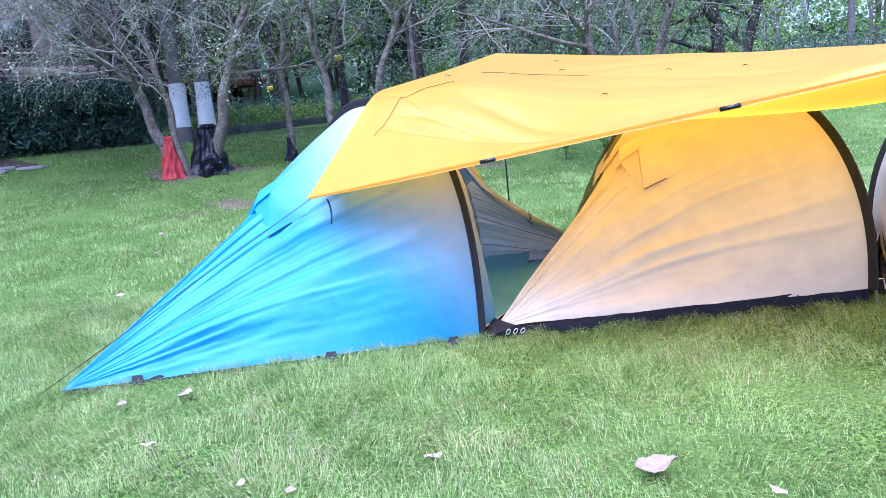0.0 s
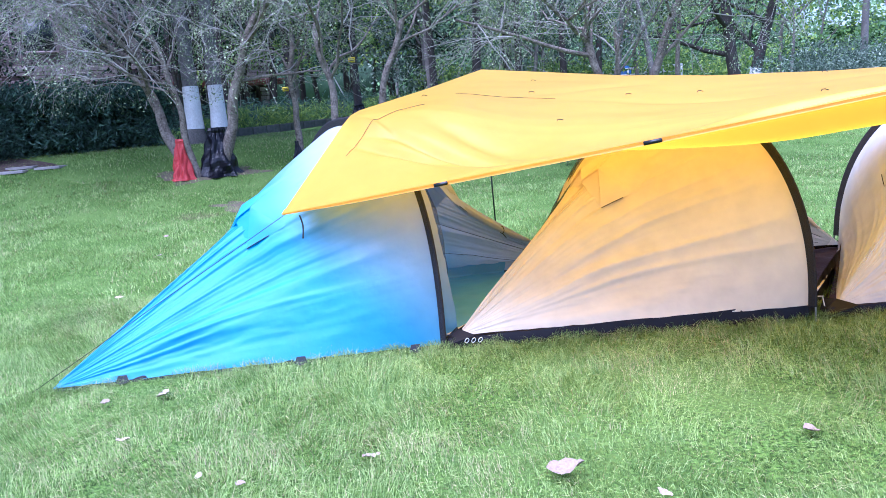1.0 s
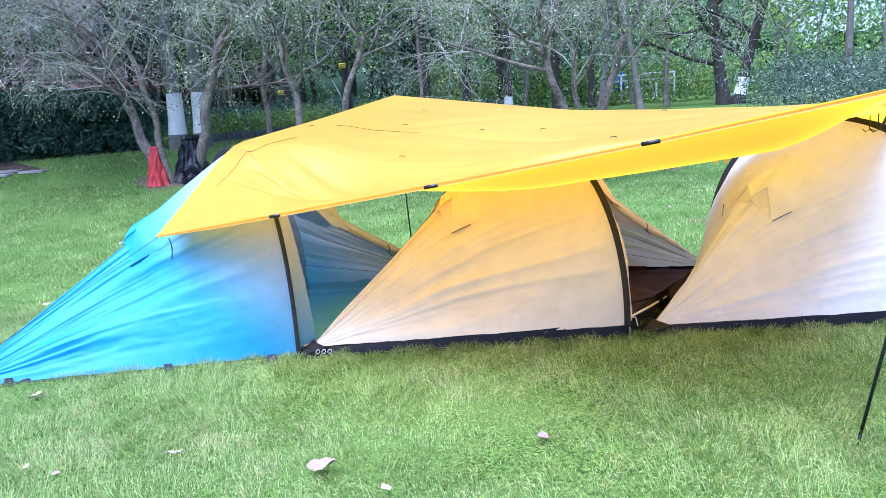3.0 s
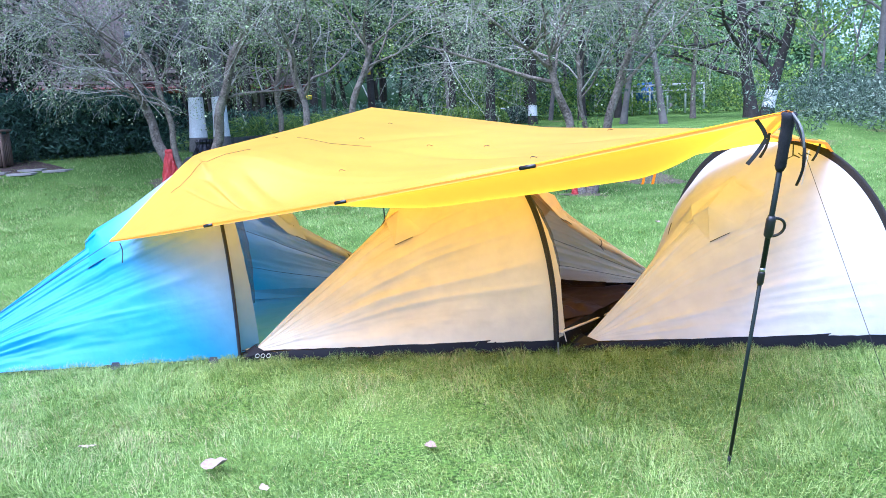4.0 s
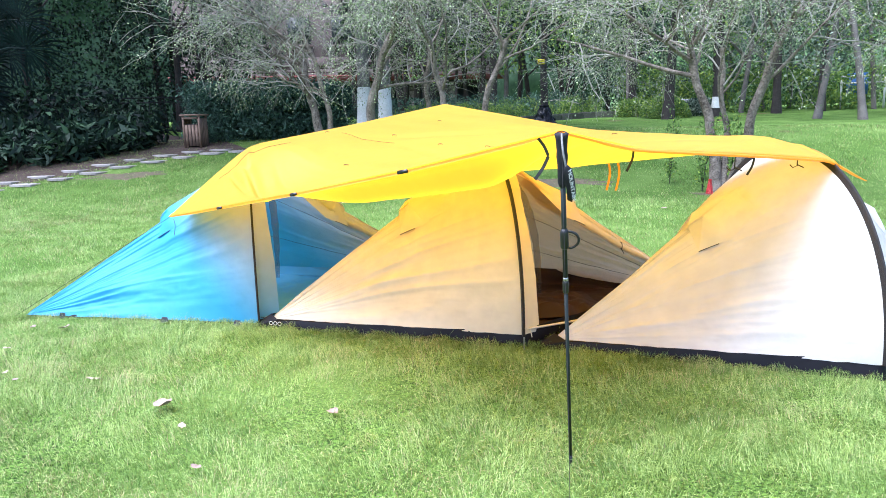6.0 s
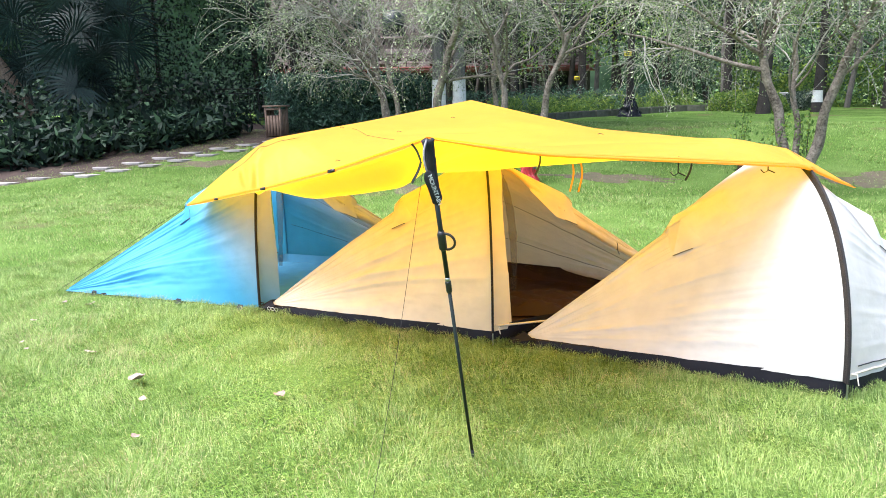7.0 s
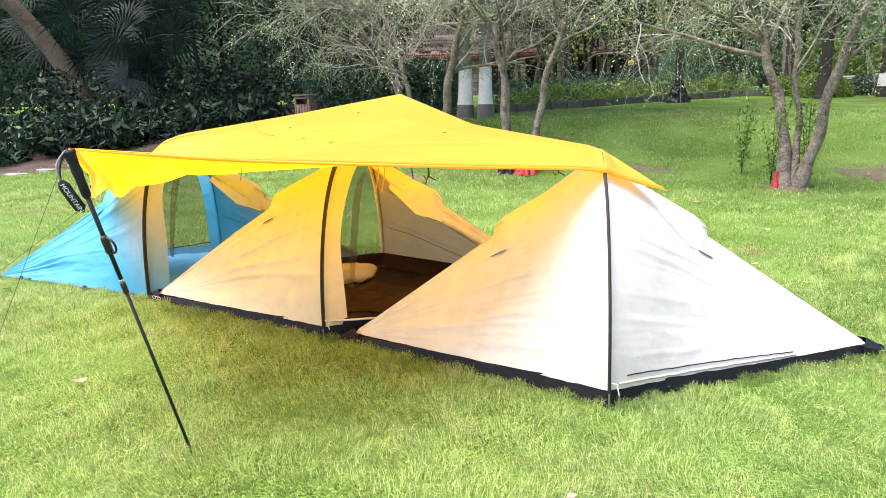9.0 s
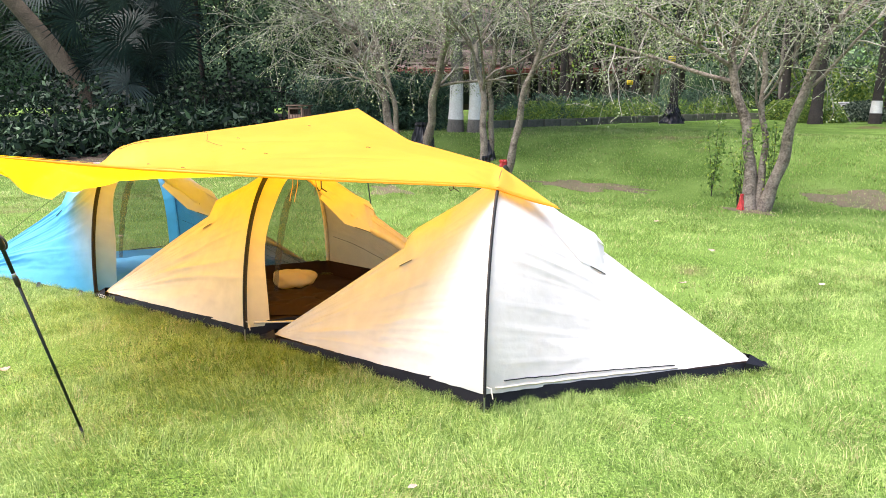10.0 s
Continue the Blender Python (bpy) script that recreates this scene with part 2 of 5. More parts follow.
def part(name, bm, material, parent=None, label="", smooth=True):
    me = bpy.data.meshes.new(name)
    bmesh.ops.recalc_face_normals(bm, faces=bm.faces[:])
    bm.to_mesh(me)
    bm.free()
    return link(name, me, material, parent, label, smooth)


def thing(name, m=None, label="", category="", group="", kind=""):
    ob = new(name)
    if m is not None:
        ob.matrix_world = m
    return tagged(ob, label, category, group, kind)


def arrays(name, verts, faces, material, parent=None, label="", smooth=False):
    """A mesh from numpy arrays of vertices (n,3) and faces (m,k)."""
    me = bpy.data.meshes.new(name)
    k = faces.shape[1]
    me.vertices.add(len(verts)); me.vertices.foreach_set("co", np.ascontiguousarray(verts, dtype=np.float32).ravel())
    me.loops.add(faces.size); me.loops.foreach_set("vertex_index", np.ascontiguousarray(faces, dtype=np.int32).ravel())
    me.polygons.add(len(faces)); me.polygons.foreach_set("loop_start", np.arange(0, faces.size, k, dtype=np.int32))
    me.update(calc_edges=True)
    return link(name, me, material, parent, label, smooth)


def grid_bm(f, nu, nv, keep=None):
    bm = bmesh.new()
    vs = [[bm.verts.new(f(i / nu, j / nv)) for j in range(nv + 1)] for i in range(nu + 1)]
    for i in range(nu):
        for j in range(nv):
            if keep is None or keep((i + 0.5) / nu, (j + 0.5) / nv):
                try:
                    bm.faces.new((vs[i][j], vs[i + 1][j], vs[i + 1][j + 1], vs[i][j + 1]))
                except ValueError:
                    pass
    bmesh.ops.delete(bm, geom=[v for v in bm.verts if not v.link_faces], context="VERTS")
    bmesh.ops.remove_doubles(bm, verts=bm.verts[:], dist=0.0004)
    return bm


def tube_arrays(points, radii, sides=6):
    P = np.array(points, float); R = np.array(radii, float)
    n = len(P)
    T = np.gradient(P, axis=0)
    T /= np.linalg.norm(T, axis=1)[:, None] + 1e-9
    ref = np.array([0.31, 0.17, 0.93]) if abs(T[:, 2]).mean() < 0.9 else np.array([1.0, 0.1, 0.05])
    U = np.cross(T, ref); U /= np.linalg.norm(U, axis=1)[:, None] + 1e-9
    W = np.cross(T, U)
    a = np.arange(sides) * 2 * math.pi / sides
    V = P[:, None] + R[:, None, None] * (U[:, None] * np.cos(a)[None, :, None] + W[:, None] * np.sin(a)[None, :, None])
    i = np.arange(n - 1)[:, None] * sides; s = np.arange(sides)[None]
    F = np.stack([i + s, i + (s + 1) % sides, i + sides + (s + 1) % sides, i + sides + s], -1).reshape(-1, 4)
    return V.reshape(-1, 3), F


def tubes(name, lines, material, parent=None, sides=6, label=""):
    """lines: pairs of points and radii, joined into one mesh."""
    vs, fs, o = [], [], 0
    for p, r in lines:
        if np.isscalar(r):
            r = [r] * len(p)
        v, f = tube_arrays(p, r, sides)
        vs.append(v); fs.append(f + o); o += len(v)
    return arrays(name, np.concatenate(vs), np.concatenate(fs), material, parent, label, True)


def lathe_bm(profile, sides=14, cap=True):
    bm = bmesh.new()
    rings = []
    for r, z in profile:
        rings.append([bm.verts.new((r * math.cos(2 * math.pi * k / sides), r * math.sin(2 * math.pi * k / sides), z)) for k in range(sides)])
    for a, b in zip(rings, rings[1:]):
        for k in range(sides):
            bm.faces.new((a[k], a[(k + 1) % sides], b[(k + 1) % sides], b[k]))
    if cap:
        bm.faces.new(rings[0][::-1]); bm.faces.new(rings[-1])
    return bm


def box_bm(sx, sy, sz, c=(0, 0, 0), bevel=0.0):
    bm = bmesh.new()
    bmesh.ops.create_cube(bm, size=1, matrix=Matrix.Translation(c) @ Matrix.Diagonal((sx, sy, sz, 1)))
    if bevel:
        bmesh.ops.bevel(bm, geom=bm.edges[:], offset=bevel, segments=2, affect="EDGES")
    return bm


def leaf_cloud(name, centres, size, material, rng, parent=None, aspect=0.5, droop=0.0):
    """Many small leaves, each a folded pair of triangles, at the given centres."""
    n = len(centres)
    d = rng.normal(size=(n, 3)); d[:, 2] -= droop
    d /= np.linalg.norm(d, axis=1)[:, None]
    e = rng.normal(size=(n, 3)); e -= (e * d).sum(1)[:, None] * d
    e /= np.linalg.norm(e, axis=1)[:, None]
    nrm = np.cross(d, e)
    s = (size * rng.uniform(0.6, 1.4, n))[:, None]
    c = np.asarray(centres)
    v = np.stack([c - d * s * 0.5, c + e * s * aspect * 0.5 + nrm * s * 0.1, c + d * s * 0.5, c - e * s * aspect * 0.5 + nrm * s * 0.1], 1).reshape(-1, 3)
    f = np.arange(4 * n).reshape(-1, 4)
    return arrays(name, v, f, material, parent)


# ---- ground ----
def sst(a, b, x):
    t = np.clip((x - a) / (b - a), 0, 1)
    return t * t * (3 - 2 * t)


def height(x, y):
    u = y - 0.5 * x
    return 0.85 * sst(10, 17.5, u) + 0.45 * sst(18, 40, u)


def hz(x, y):
    return float(height(np.float64(x), np.float64(y)))


def build_ground():
    k = np.linspace(-1, 1, 261)
    ax = 2.0 + 14 * k + 600 * np.sign(k) * np.abs(k) ** 7
    ay = 6.0 + 14 * k + 600 * np.sign(k) * np.abs(k) ** 7
    X, Y = np.meshgrid(ax, ay, indexing="ij")
    Z = height(X, Y) + 0.008 * np.sin(2.1 * X + 0.6) * np.sin(1.7 * Y) + 0.006 * np.sin(5.3 * X + 2 * Y) - 0.012
    V = np.stack([X, Y, Z], -1).reshape(-1, 3)
    n = len(k)
    i = (np.arange(n - 1)[:, None] * n + np.arange(n - 1)[None]).ravel()
    F = np.stack([i, i + n, i + n + 1, i + 1], -1)
    g = arrays("ground", V, F, M_LAWN, None, "", True)
    tagged(g, "green mown lawn with worn soil patches rising to a mound", "lawn", kind="structure")


build_ground()

# ---- tents ----
class Tent:
    """A diamond-plan tent: one hoop across the middle, a ridge down to a tip at either end."""

    def __init__(self, name, label, centre, angle, half, wide, high, cloth, tub, floor, door_open, seed, tub_high=0.075, bend=0.08, arch_n=2.2, crown=0.0):
        self.bend, self.arch_n, self.crown = bend, arch_n, crown
        self.half, self.wide, self.high, self.z0 = half, wide, high, tub_high
        self.rng = random.Random(seed)
        self.seed = seed
        self.ob = thing(name, pose(*centre, 0, 0, angle), label, "tent", "row of linked tents")
        self.cloth, self.door_open = cloth, door_open
        self.build(tub, floor)

    def arch(self, q):
        """q from 0 (near foot) through 1 (top) to 2 (far foot)."""
        side = -1 if q <= 1 else 1
        a = (q if q <= 1 else 2 - q) * math.pi / 2
        y = side * self.wide * max(math.cos(a), 0) ** (2 / self.arch_n)
        z = self.z0 + (self.high - self.z0) * max(math.sin(a), 0) ** (2 / self.arch_n)
        return Vector((0, y, z))

    def tip(self, end):
        return Vector((end * (self.half - (0.10 if self.z0 > 0.03 else 0.0)), -self.bend, 0.045 if self.z0 > 0.03 else 0.012))

    def panel(self, end, side):
        tip = self.tip(end)
        off = Vector((self.seed * 3.7 + end, side * 5.1, 0.3))

        def f(s, v):
            a = self.arch(s if side < 0 else 2 - s)
            # the hoop's round section turns into flat walls that meet in a ridge
            k = (a.z - self.z0) / (self.high - self.z0)
            foot, top = self.arch(0 if side < 0 else 2), self.arch(1)
            flat = foot.lerp(top, k)
            a = a.lerp(flat, 0.9 * float(sst(0.0, 0.55, v) if side < 0 else sst(0.12, 0.75, v)))
            p = a.lerp(tip, v)
            p.y += 0.05 * math.sin(math.pi * v) * k * k
            p.z += self.crown * math.sin(math.pi * v) * k
            w = math.sin(math.pi * min(v * 1.02, 1)) ** 0.7
            edge = min(1, s * 8) * min(1, (1 - s) * 8)
            nrm = Vector((end * 0.4, side * 0.7, 0.55))
            fan = 0.7 * noise.noise(off + Vector((s * 7.0, v * 0.9, 0)))
            for fr, amp in ((4.5, 1.1), (9.0, 0.75), (17.0, 0.42), (31.0, 0.17)):
                e = noise.noise(off + Vector((s * fr + 0.6 * v, v * 1.1, fr)))
                fan += amp * math.exp(-(e / 0.13) ** 2) * (0.5 + noise.noise(off + Vector((v * 3, s * 2, fr))))
            p += nrm * ((0.013 if self.seed == 3 else 0.025) * fan * w * (0.15 + 0.85 * edge) * (1.15 - 0.6 * s))
            ruck = noise.noise(off + Vector((v * 19 + s * 9, s * 16 - v * 5, 4)))
            p += nrm * 0.006 * math.exp(-(ruck / 0.12) ** 2) * math.exp(-(s / 0.22) ** 2) * w * min(1, s * 12)
            p -= nrm * 0.012 * math.sin(math.pi * v) * math.sin(math.pi * s)
            if v > 0.36:
                p.z -= 0.04 * s ** 1.6 * (1 - (v - 0.36) / 0.64) ** 0.7 * min(1, (v - 0.36) / 0.02)
            p.z += 0.005 * noise.noise(off + Vector((v * 26, s * 5, 9))) * (1 - s) ** 3
            return p
        return f

    def door_edge(self, v):
        """How far up the open doorway reaches: close to the ridge at the hoop, lower further down."""
        return 0.92 - 0.27 * float(sst(0.02, 0.40, v)) + 0.10 * float(sst(0.6, 0.9, v))

    def build(self, tub, floor):
        ob = self.ob
        for end in (-1, 1):
            for side in (-1, 1):
                f = self.panel(end, side)
                if end > 0 and side < 0 and self.door_open:
                    part("open_door_edge", grid_bm(f, 130, 60, lambda s, v: (s > self.door_edge(v) and 0.075 < v < 0.86) or v > 0.93), self.cloth, ob)
                    flap = lambda s, t: f(s, t * (0.060 + 0.008 * math.sin(7 * s + self.seed) + 0.014 * (1 - s) ** 2)) + Vector((0, -0.014, 0.004)) * (t ** 3 * math.sin(13 * s + 2 * self.seed))
                    part("door_flap", grid_bm(flap, 90, 8), self.cloth, ob, "loose cloth strip beside the hoop")
                elif end < 0 and side > 0 and self.door_open:
                    rim = 0.05 if self.seed == 1 else 0.018
                    keep = lambda s, v: v < rim or s > 0.78 or v > 0.60
                    part("back_panel", grid_bm(f, 130, 54, keep), self.cloth, ob)
                    part("insect_net", grid_bm(f, 130, 54, lambda s, v: not keep(s, v)), M_NET, ob, "dark insect netting")
                else:
                    part("wall_panel", grid_bm(f, 130, 54), self.cloth, ob)
        # hoop sleeve and pole
        n = 48
        bm = bmesh.new()
        rows = []
        for i in range(n + 1):
            q = 2 * i / n
            c = self.arch(q)
            t = (self.arch(min(2, q + 0.01)) - self.arch(max(0, q - 0.01))).normalized()
            out = Vector((0, t.z, -t.y)) * -1
            if out.dot(c - Vector((0, 0, 0.3))) < 0:
                out = -out
            rows.append([bm.verts.new(c + out * o + Vector((x, 0, 0))) for x, o in ((-0.005, -0.004), (-0.006, 0.026), (-0.007, 0.035), (0.0, 0.041), (0.007, 0.035), (0.006, 0.026), (0.005, -0.004))])
        for a, b in zip(rows, rows[1:]):
            for k in range(6):
                bm.faces.new((a[k], a[k + 1], b[k + 1], b[k]))
        part("pole_sleeve", bm, M_NETSTRIP, ob, "black mesh pole sleeve")
        for side in (-1, 1):
            foot = Vector((0, side * (self.wide + 0.035), 0))
            tubes("pole_foot", [([foot, Vector((0, side * (self.wide + 0.033), self.z0 + 0.04))], 0.005)], M_ALLOY, ob)
        # groundsheet with raised edges
        ring = [Vector((-self.half, -self.bend, 0)), Vector((0, -self.wide, 0)), Vector((self.half, -self.bend, 0)), Vector((0, self.wide, 0))]
        bm = bmesh.new()
        low, mid, top = [], [], []
        m = 44
        for k in range(4):
            a, b = ring[k], ring[(k + 1) % 4]
            for i in range(m):
                p = a.lerp(b, i / m)
                share = abs(p.x) / self.half
                z = (self.z0 + 0.012) * (1 - share) + 0.044 * share if self.z0 > 0.03 else self.z0 + 0.012
                if k == 1 and self.door_open and self.z0 > 0.03:
                    z += 0.05 * math.sin(math.pi * i / m) ** 0.5
                low.append(bm.verts.new(p * 1.008 + Vector((0, 0, -0.004 + 0.006 * noise.noise(p * 7)))))
                mid.append(bm.verts.new(p * (0.997 + 0.010 * noise.noise(p * 13)) + Vector((0, 0, z * (0.5 + 0.25 * noise.noise(p * 11))))))
                top.append(bm.verts.new(p * 0.985 + Vector((0, 0, z + 0.006 * noise.noise(p * 9 + Vector((0, 0, 3)))))))
        c = len(low)
        for i in range(c):
            bm.faces.new((low[i], low[(i + 1) % c], mid[(i + 1) % c], mid[i]))
            bm.faces.new((mid[i], mid[(i + 1) % c], top[(i + 1) % c], top[i]))
        part("groundsheet_edge", bm, tub, ob, "dark raised groundsheet edge")
        # inside of the raised edge, in the floor's cloth
        bm = bmesh.new()
        rows = []
        for i in range(int(0.25 * m), int(1.75 * m) + 1):
            a, b, f2 = (ring[2], ring[3], i / m) if i <= m else (ring[3], ring[0], i / m - 1)
            p = a.lerp(b, min(f2, 1.0)) * 0.955
            rows.append([bm.verts.new(p * (1 - 0.02 * q) + Vector((0, 0, 0.02 + (self.z0 + 0.045 if self.z0 > 0.03 else 0.07) * (1 - q) ** 1.5))) for q in (0, 0.35, 0.7, 1.0)])
        for a, b in zip(rows, rows[1:]):
            for q in range(3):
                bm.faces.new((a[q], a[q + 1], b[q + 1], b[q]))
        part("floor_upturn", bm, floor, ob)

        def fl(u, v):
            x = (2 * u - 1) * self.half * 0.985
            y = (2 * v - 1) * self.wide * 0.97 * (1 - abs(2 * u - 1)) - self.bend * abs(2 * u - 1)
            return Vector((x, y, 0.022 + 0.016 * noise.noise(Vector((x * 5, y * 5, self.seed))) + 0.008 * noise.noise(Vector((x * 14, y * 14, self.seed)))))
        part("floor", grid_bm(fl, 60, 36), floor, ob)
        # tip corner pieces
        for end in (-1, 1) if self.z0 > 0.03 else ():
            bm = bmesh.new()
            def up(v, z):
                return Vector((end * self.half * 1.01 - end * v, -self.bend, z))
            k = self.wide / self.half
            a = bm.verts.new(up(-0.02, 0.0)); apex = bm.verts.new(up(0.12, 0.078))
            for s in (-1, 1):
                b = bm.verts.new(Vector((end * (self.half - 0.155), s * 0.155 * k + s * 0.014 - self.bend * 0.9, 0.0)))
                t2 = bm.verts.new(Vector((end * (self.half - 0.15), s * 0.14 * k + s * 0.014 - self.bend * 0.9, 0.056)))
                bm.faces.new((a, b, t2)); bm.faces.new((a, t2, apex))
            patch = part("tip_patch", bm, tub, ob, "dark reinforced tip patch", smooth=False)
            if end < 0 and self.door_open:
                for q in range(3):
                    c = Vector((-self.half + 0.105 + 0.028 * q, -0.115 * k - 0.028 * q * k - 0.016 - self.bend * 0.92, 0.036))
                    ring = [c + Vector((0.011 * math.cos(w), -0.003 - 0.006 * math.sin(w), 0.013 * math.sin(w))) for w in np.linspace(0, 6.3, 12)]
                    tubes("printed_mark", [(ring, 0.0022)], M_PRINT, patch, 4)
        # ridge vents: cloth propped up into a hood that opens towards the tip
        low = 2 / math.pi * math.asin(0.83 ** (self.arch_n / 2))
        for end in (-1, 1):
            for side in (-1, 1):
                g = self.panel(end, side)
                out = Vector((end * 0.35, side * 0.75, 0.55))
                ridge = lambda v: self.arch(1).lerp(self.tip(end), v) + Vector((0, 0.05, self.crown)) * math.sin(math.pi * v)
                B = ridge(0.375) + Vector((0, side * 0.07, 0.030))
                M = ridge(0.415) + Vector((0, 0, 0.012))
                D, F = g(low, 0.418) + out * 0.006, g(low - 0.03, 0.315) + out * 0.004
                U, R = g(low + 0.12, 0.20) + out * 0.002, ridge(0.19) + Vector((0, 0, 0.002))
                bm = bmesh.new()
                n = 8
                def sheet(a, b, c, d, puff):
                    rows = [[bm.verts.new(a.lerp(b, k / n).lerp(d.lerp(c, k / n), i / n) + out * puff * math.sin(math.pi * k / n) * math.sin(math.pi * i / n)) for k in range(n + 1)] for i in range(n + 1)]
                    for p, q in zip(rows, rows[1:]):
                        for k in range(n):
                            bm.faces.new((p[k], p[k + 1], q[k + 1], q[k]))
                sheet(R, U, F, B, 0.022)
                sheet(R, R.lerp(M, 0.5), M, B, 0.006)
                sheet(B, B.lerp(F, 0.5), F, D, 0.008)
                vent = part("ridge_vent", bm, self.cloth, ob, "hooded ridge vent propped open")
                bm = bmesh.new()
                inner = [q - out * 0.012 for q in (M, B, D)]
                bm.faces.new([bm.verts.new(q) for q in inner])
                part("vent_mesh", bm, self.cloth, vent)
                tubes("vent_strut", [([D, D.lerp(F, 0.3) + out * 0.003, D.lerp(F, 0.6) + out * 0.003], 0.0024)], M_BLACK, vent, 5)
        # seams, zips and cords
        def on(end, side, s, v, lift=0.006):
            p = self.panel(end, side)(s, v)
            return p + Vector((end * 0.4, side * 0.7, 0.55)) * lift
        for end in (-1, 1):
            for side in (-1, 1):
                if not (end > 0 and side < 0 and self.door_open):
                    tubes("ridge_seam", [([on(end, side, 0.985, 0.38 + 0.6 * k / 20, 0.003) for k in range(21)], 0.0022)], self.cloth, ob, 4)
        if not self.door_open:
            tubes("door_zip", [([on(1, -1, 0.03, 0.06 + 0.62 * k / 24) for k in range(25)], 0.0032)], M_BLACK, ob, 5, "black zip along the closed door")
            tubes("hem_tape", [([on(1, -1, 0.012, 0.03 + 0.66 * k / 24, 0.004) for k in range(25)], 0.006)], M_CORD, ob, 5)
        else:
            N0, R0 = Vector((0.04, -self.wide + 0.02, self.z0 + 0.03)), Vector((self.half - 0.3, -0.13 - self.bend, 0.09))
            tubes("door_sill_cord", [([N0.lerp(R0, k / 10) + Vector((0, 0, -0.03 * math.sin(math.pi * k / 10))) for k in range(11)], 0.007)], M_CORD, ob, 6)
            roll = [on(1, -1, self.door_edge(t) + 0.01 * math.sin(9 * t), t, -0.006) for t in np.linspace(0.08, 0.86, 26)]
            tubes("rolled_door", [(roll, [0.012 + 0.010 * math.sin(math.pi * k / 25) + 0.003 * math.sin(k * 1.7) for k in range(26)])], self.cloth, ob, 8, "door cloth rolled along the ridge")
            for t in (0.36, 0.62):
                c = on(1, -1, self.door_edge(t), t, -0.006)
                ring = [c + Vector((0, 0.024 * math.cos(q), 0.024 * math.sin(q))) for q in np.linspace(0, 6.0, 10)]
                tubes("door_toggle", [(ring + [c + Vector((0.01, -0.03, -0.05))], 0.003)], M_DARKCORD, ob, 5)
            roll = [self.arch(q) * 0.84 + Vector((0.13 + 0.015 * math.sin(5 * q), 0, 0.02)) for q in np.linspace(0.12, 0.9, 18)]
            tubes("rolled_net", [(roll, [0.012 + 0.012 * math.sin(math.pi * k / 17) + 0.003 * math.sin(2.3 * k) for k in range(18)])], M_NETINNER, ob, 8, "dark net door bunched beside the hoop")
            lining = self.panel(1, 1)
            part("inner_net", grid_bm(lambda q, t: lining(q, t) - Vector((0.4, 0.7, 0.55)) * 0.03, 40, 30, lambda q, t: t < 0.92 and q < 0.93), M_NETPALE if self.seed == 1 else M_NETINNER, ob, "sheer dark inner netting")
            # inside seams on the far wall
            for q in (0.16, 0.42):
                tubes("inner_seam", [([on(1, 1, q, t, -0.012) for t in np.linspace(0.04, 0.9, 20)], 0.0014)], M_DARKCORD, ob, 4)
            tubes("net_zip", [([on(-1, 1, q, 0.60, -0.006) for q in np.linspace(0.03, 0.86, 16)], 0.005)], M_BLACK, ob, 5)
            tubes("net_zip", [([on(-1, 1, 0.03, t, -0.006) for t in np.linspace(0.05, 0.62, 16)], 0.005)], M_BLACK, ob, 5)
        for side in (-1, 1):
            f0 = Vector((0.012, side * (self.wide + 0.035), self.z0 + 0.05))
            tubes("pole_tie", [([f0, f0 + Vector((0.02, side * 0.01, 0.0)), f0 + Vector((0.03, side * 0.015, -0.05))], 0.003)], M_CORD if self.z0 > 0.03 else M_DARKCORD, ob, 5)

    def surface(self, x, y):
        """Height just clear of the cloth over a place of the world, or None beside the tent."""
        q = self.ob.matrix_world.inverted() @ Vector((x, y, 0))
        v = abs(q.x) / (self.half - 0.1)
        if v >= 0.98:
            return None
        k = abs(q.y + self.bend * v - 0.05 * math.sin(math.pi * v)) / ((1 - v) * self.wide + 0.055)
        if k >= 1:
            return None
        n = self.arch_n
        g = 0.9 * float(sst(0.0, 0.55, v) if q.y < 0 else sst(0.12, 0.75, v))
        rise = (1 - g) * (1 - k ** n) ** (1 / n) + g * (1 - k)
        return 0.05 * v + 0.015 + (1 - v) * self.z0 + ((1 - v) * (self.high - self.z0) + 0.03) * rise


blue = Tent("blue_tent", "blue nylon tent, tarp light painted in as pale grey, open door, pitched on grass", (-0.045, 3.776, 0), 44.0, 1.62, 0.80, 1.085, M_BLUE, M_NAVY, M_BLUEFLOOR, True, 1, 0.012, 0.03, 2.6)
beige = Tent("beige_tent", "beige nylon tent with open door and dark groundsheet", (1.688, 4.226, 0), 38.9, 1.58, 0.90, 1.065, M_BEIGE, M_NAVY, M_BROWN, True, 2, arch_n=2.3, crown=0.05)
white = Tent("white_tent", "white nylon tent, zipped shut, with navy groundsheet edge", (3.472, 4.548, 0), 37.5, 1.51, 0.90, 1.065, M_WHITE, M_NAVY, M_BROWN, False, 3, arch_n=2.2)

# ---- tarp and its poles ----
CL, NP, CR, FP = Vector((-0.21, 3.14, 0.69)), Vector((3.11, 1.97, 1.265)), Vector((3.87, 4.55, 0.90)), Vector((0.45, 5.76, 1.42))


def spline(points, t):
    """A taut line through the points, slightly eased at each, by share of its length."""
    P = [Vector(p) for p in points]
    d = [0]
    for a, b in zip(P, P[1:]):
        d.append(d[-1] + (b - a).length)

    def at(s):
        s = min(max(s, 0), d[-1])
        for i in range(len(P) - 1):
            if s <= d[i + 1] or i == len(P) - 2:
                return P[i].lerp(P[i + 1], (s - d[i]) / (d[i + 1] - d[i]))
    s = t * d[-1]
    w = min(0.10, s, d[-1] - s)
    return (at(s - w) + 2 * at(s) + at(s + w)) / 4



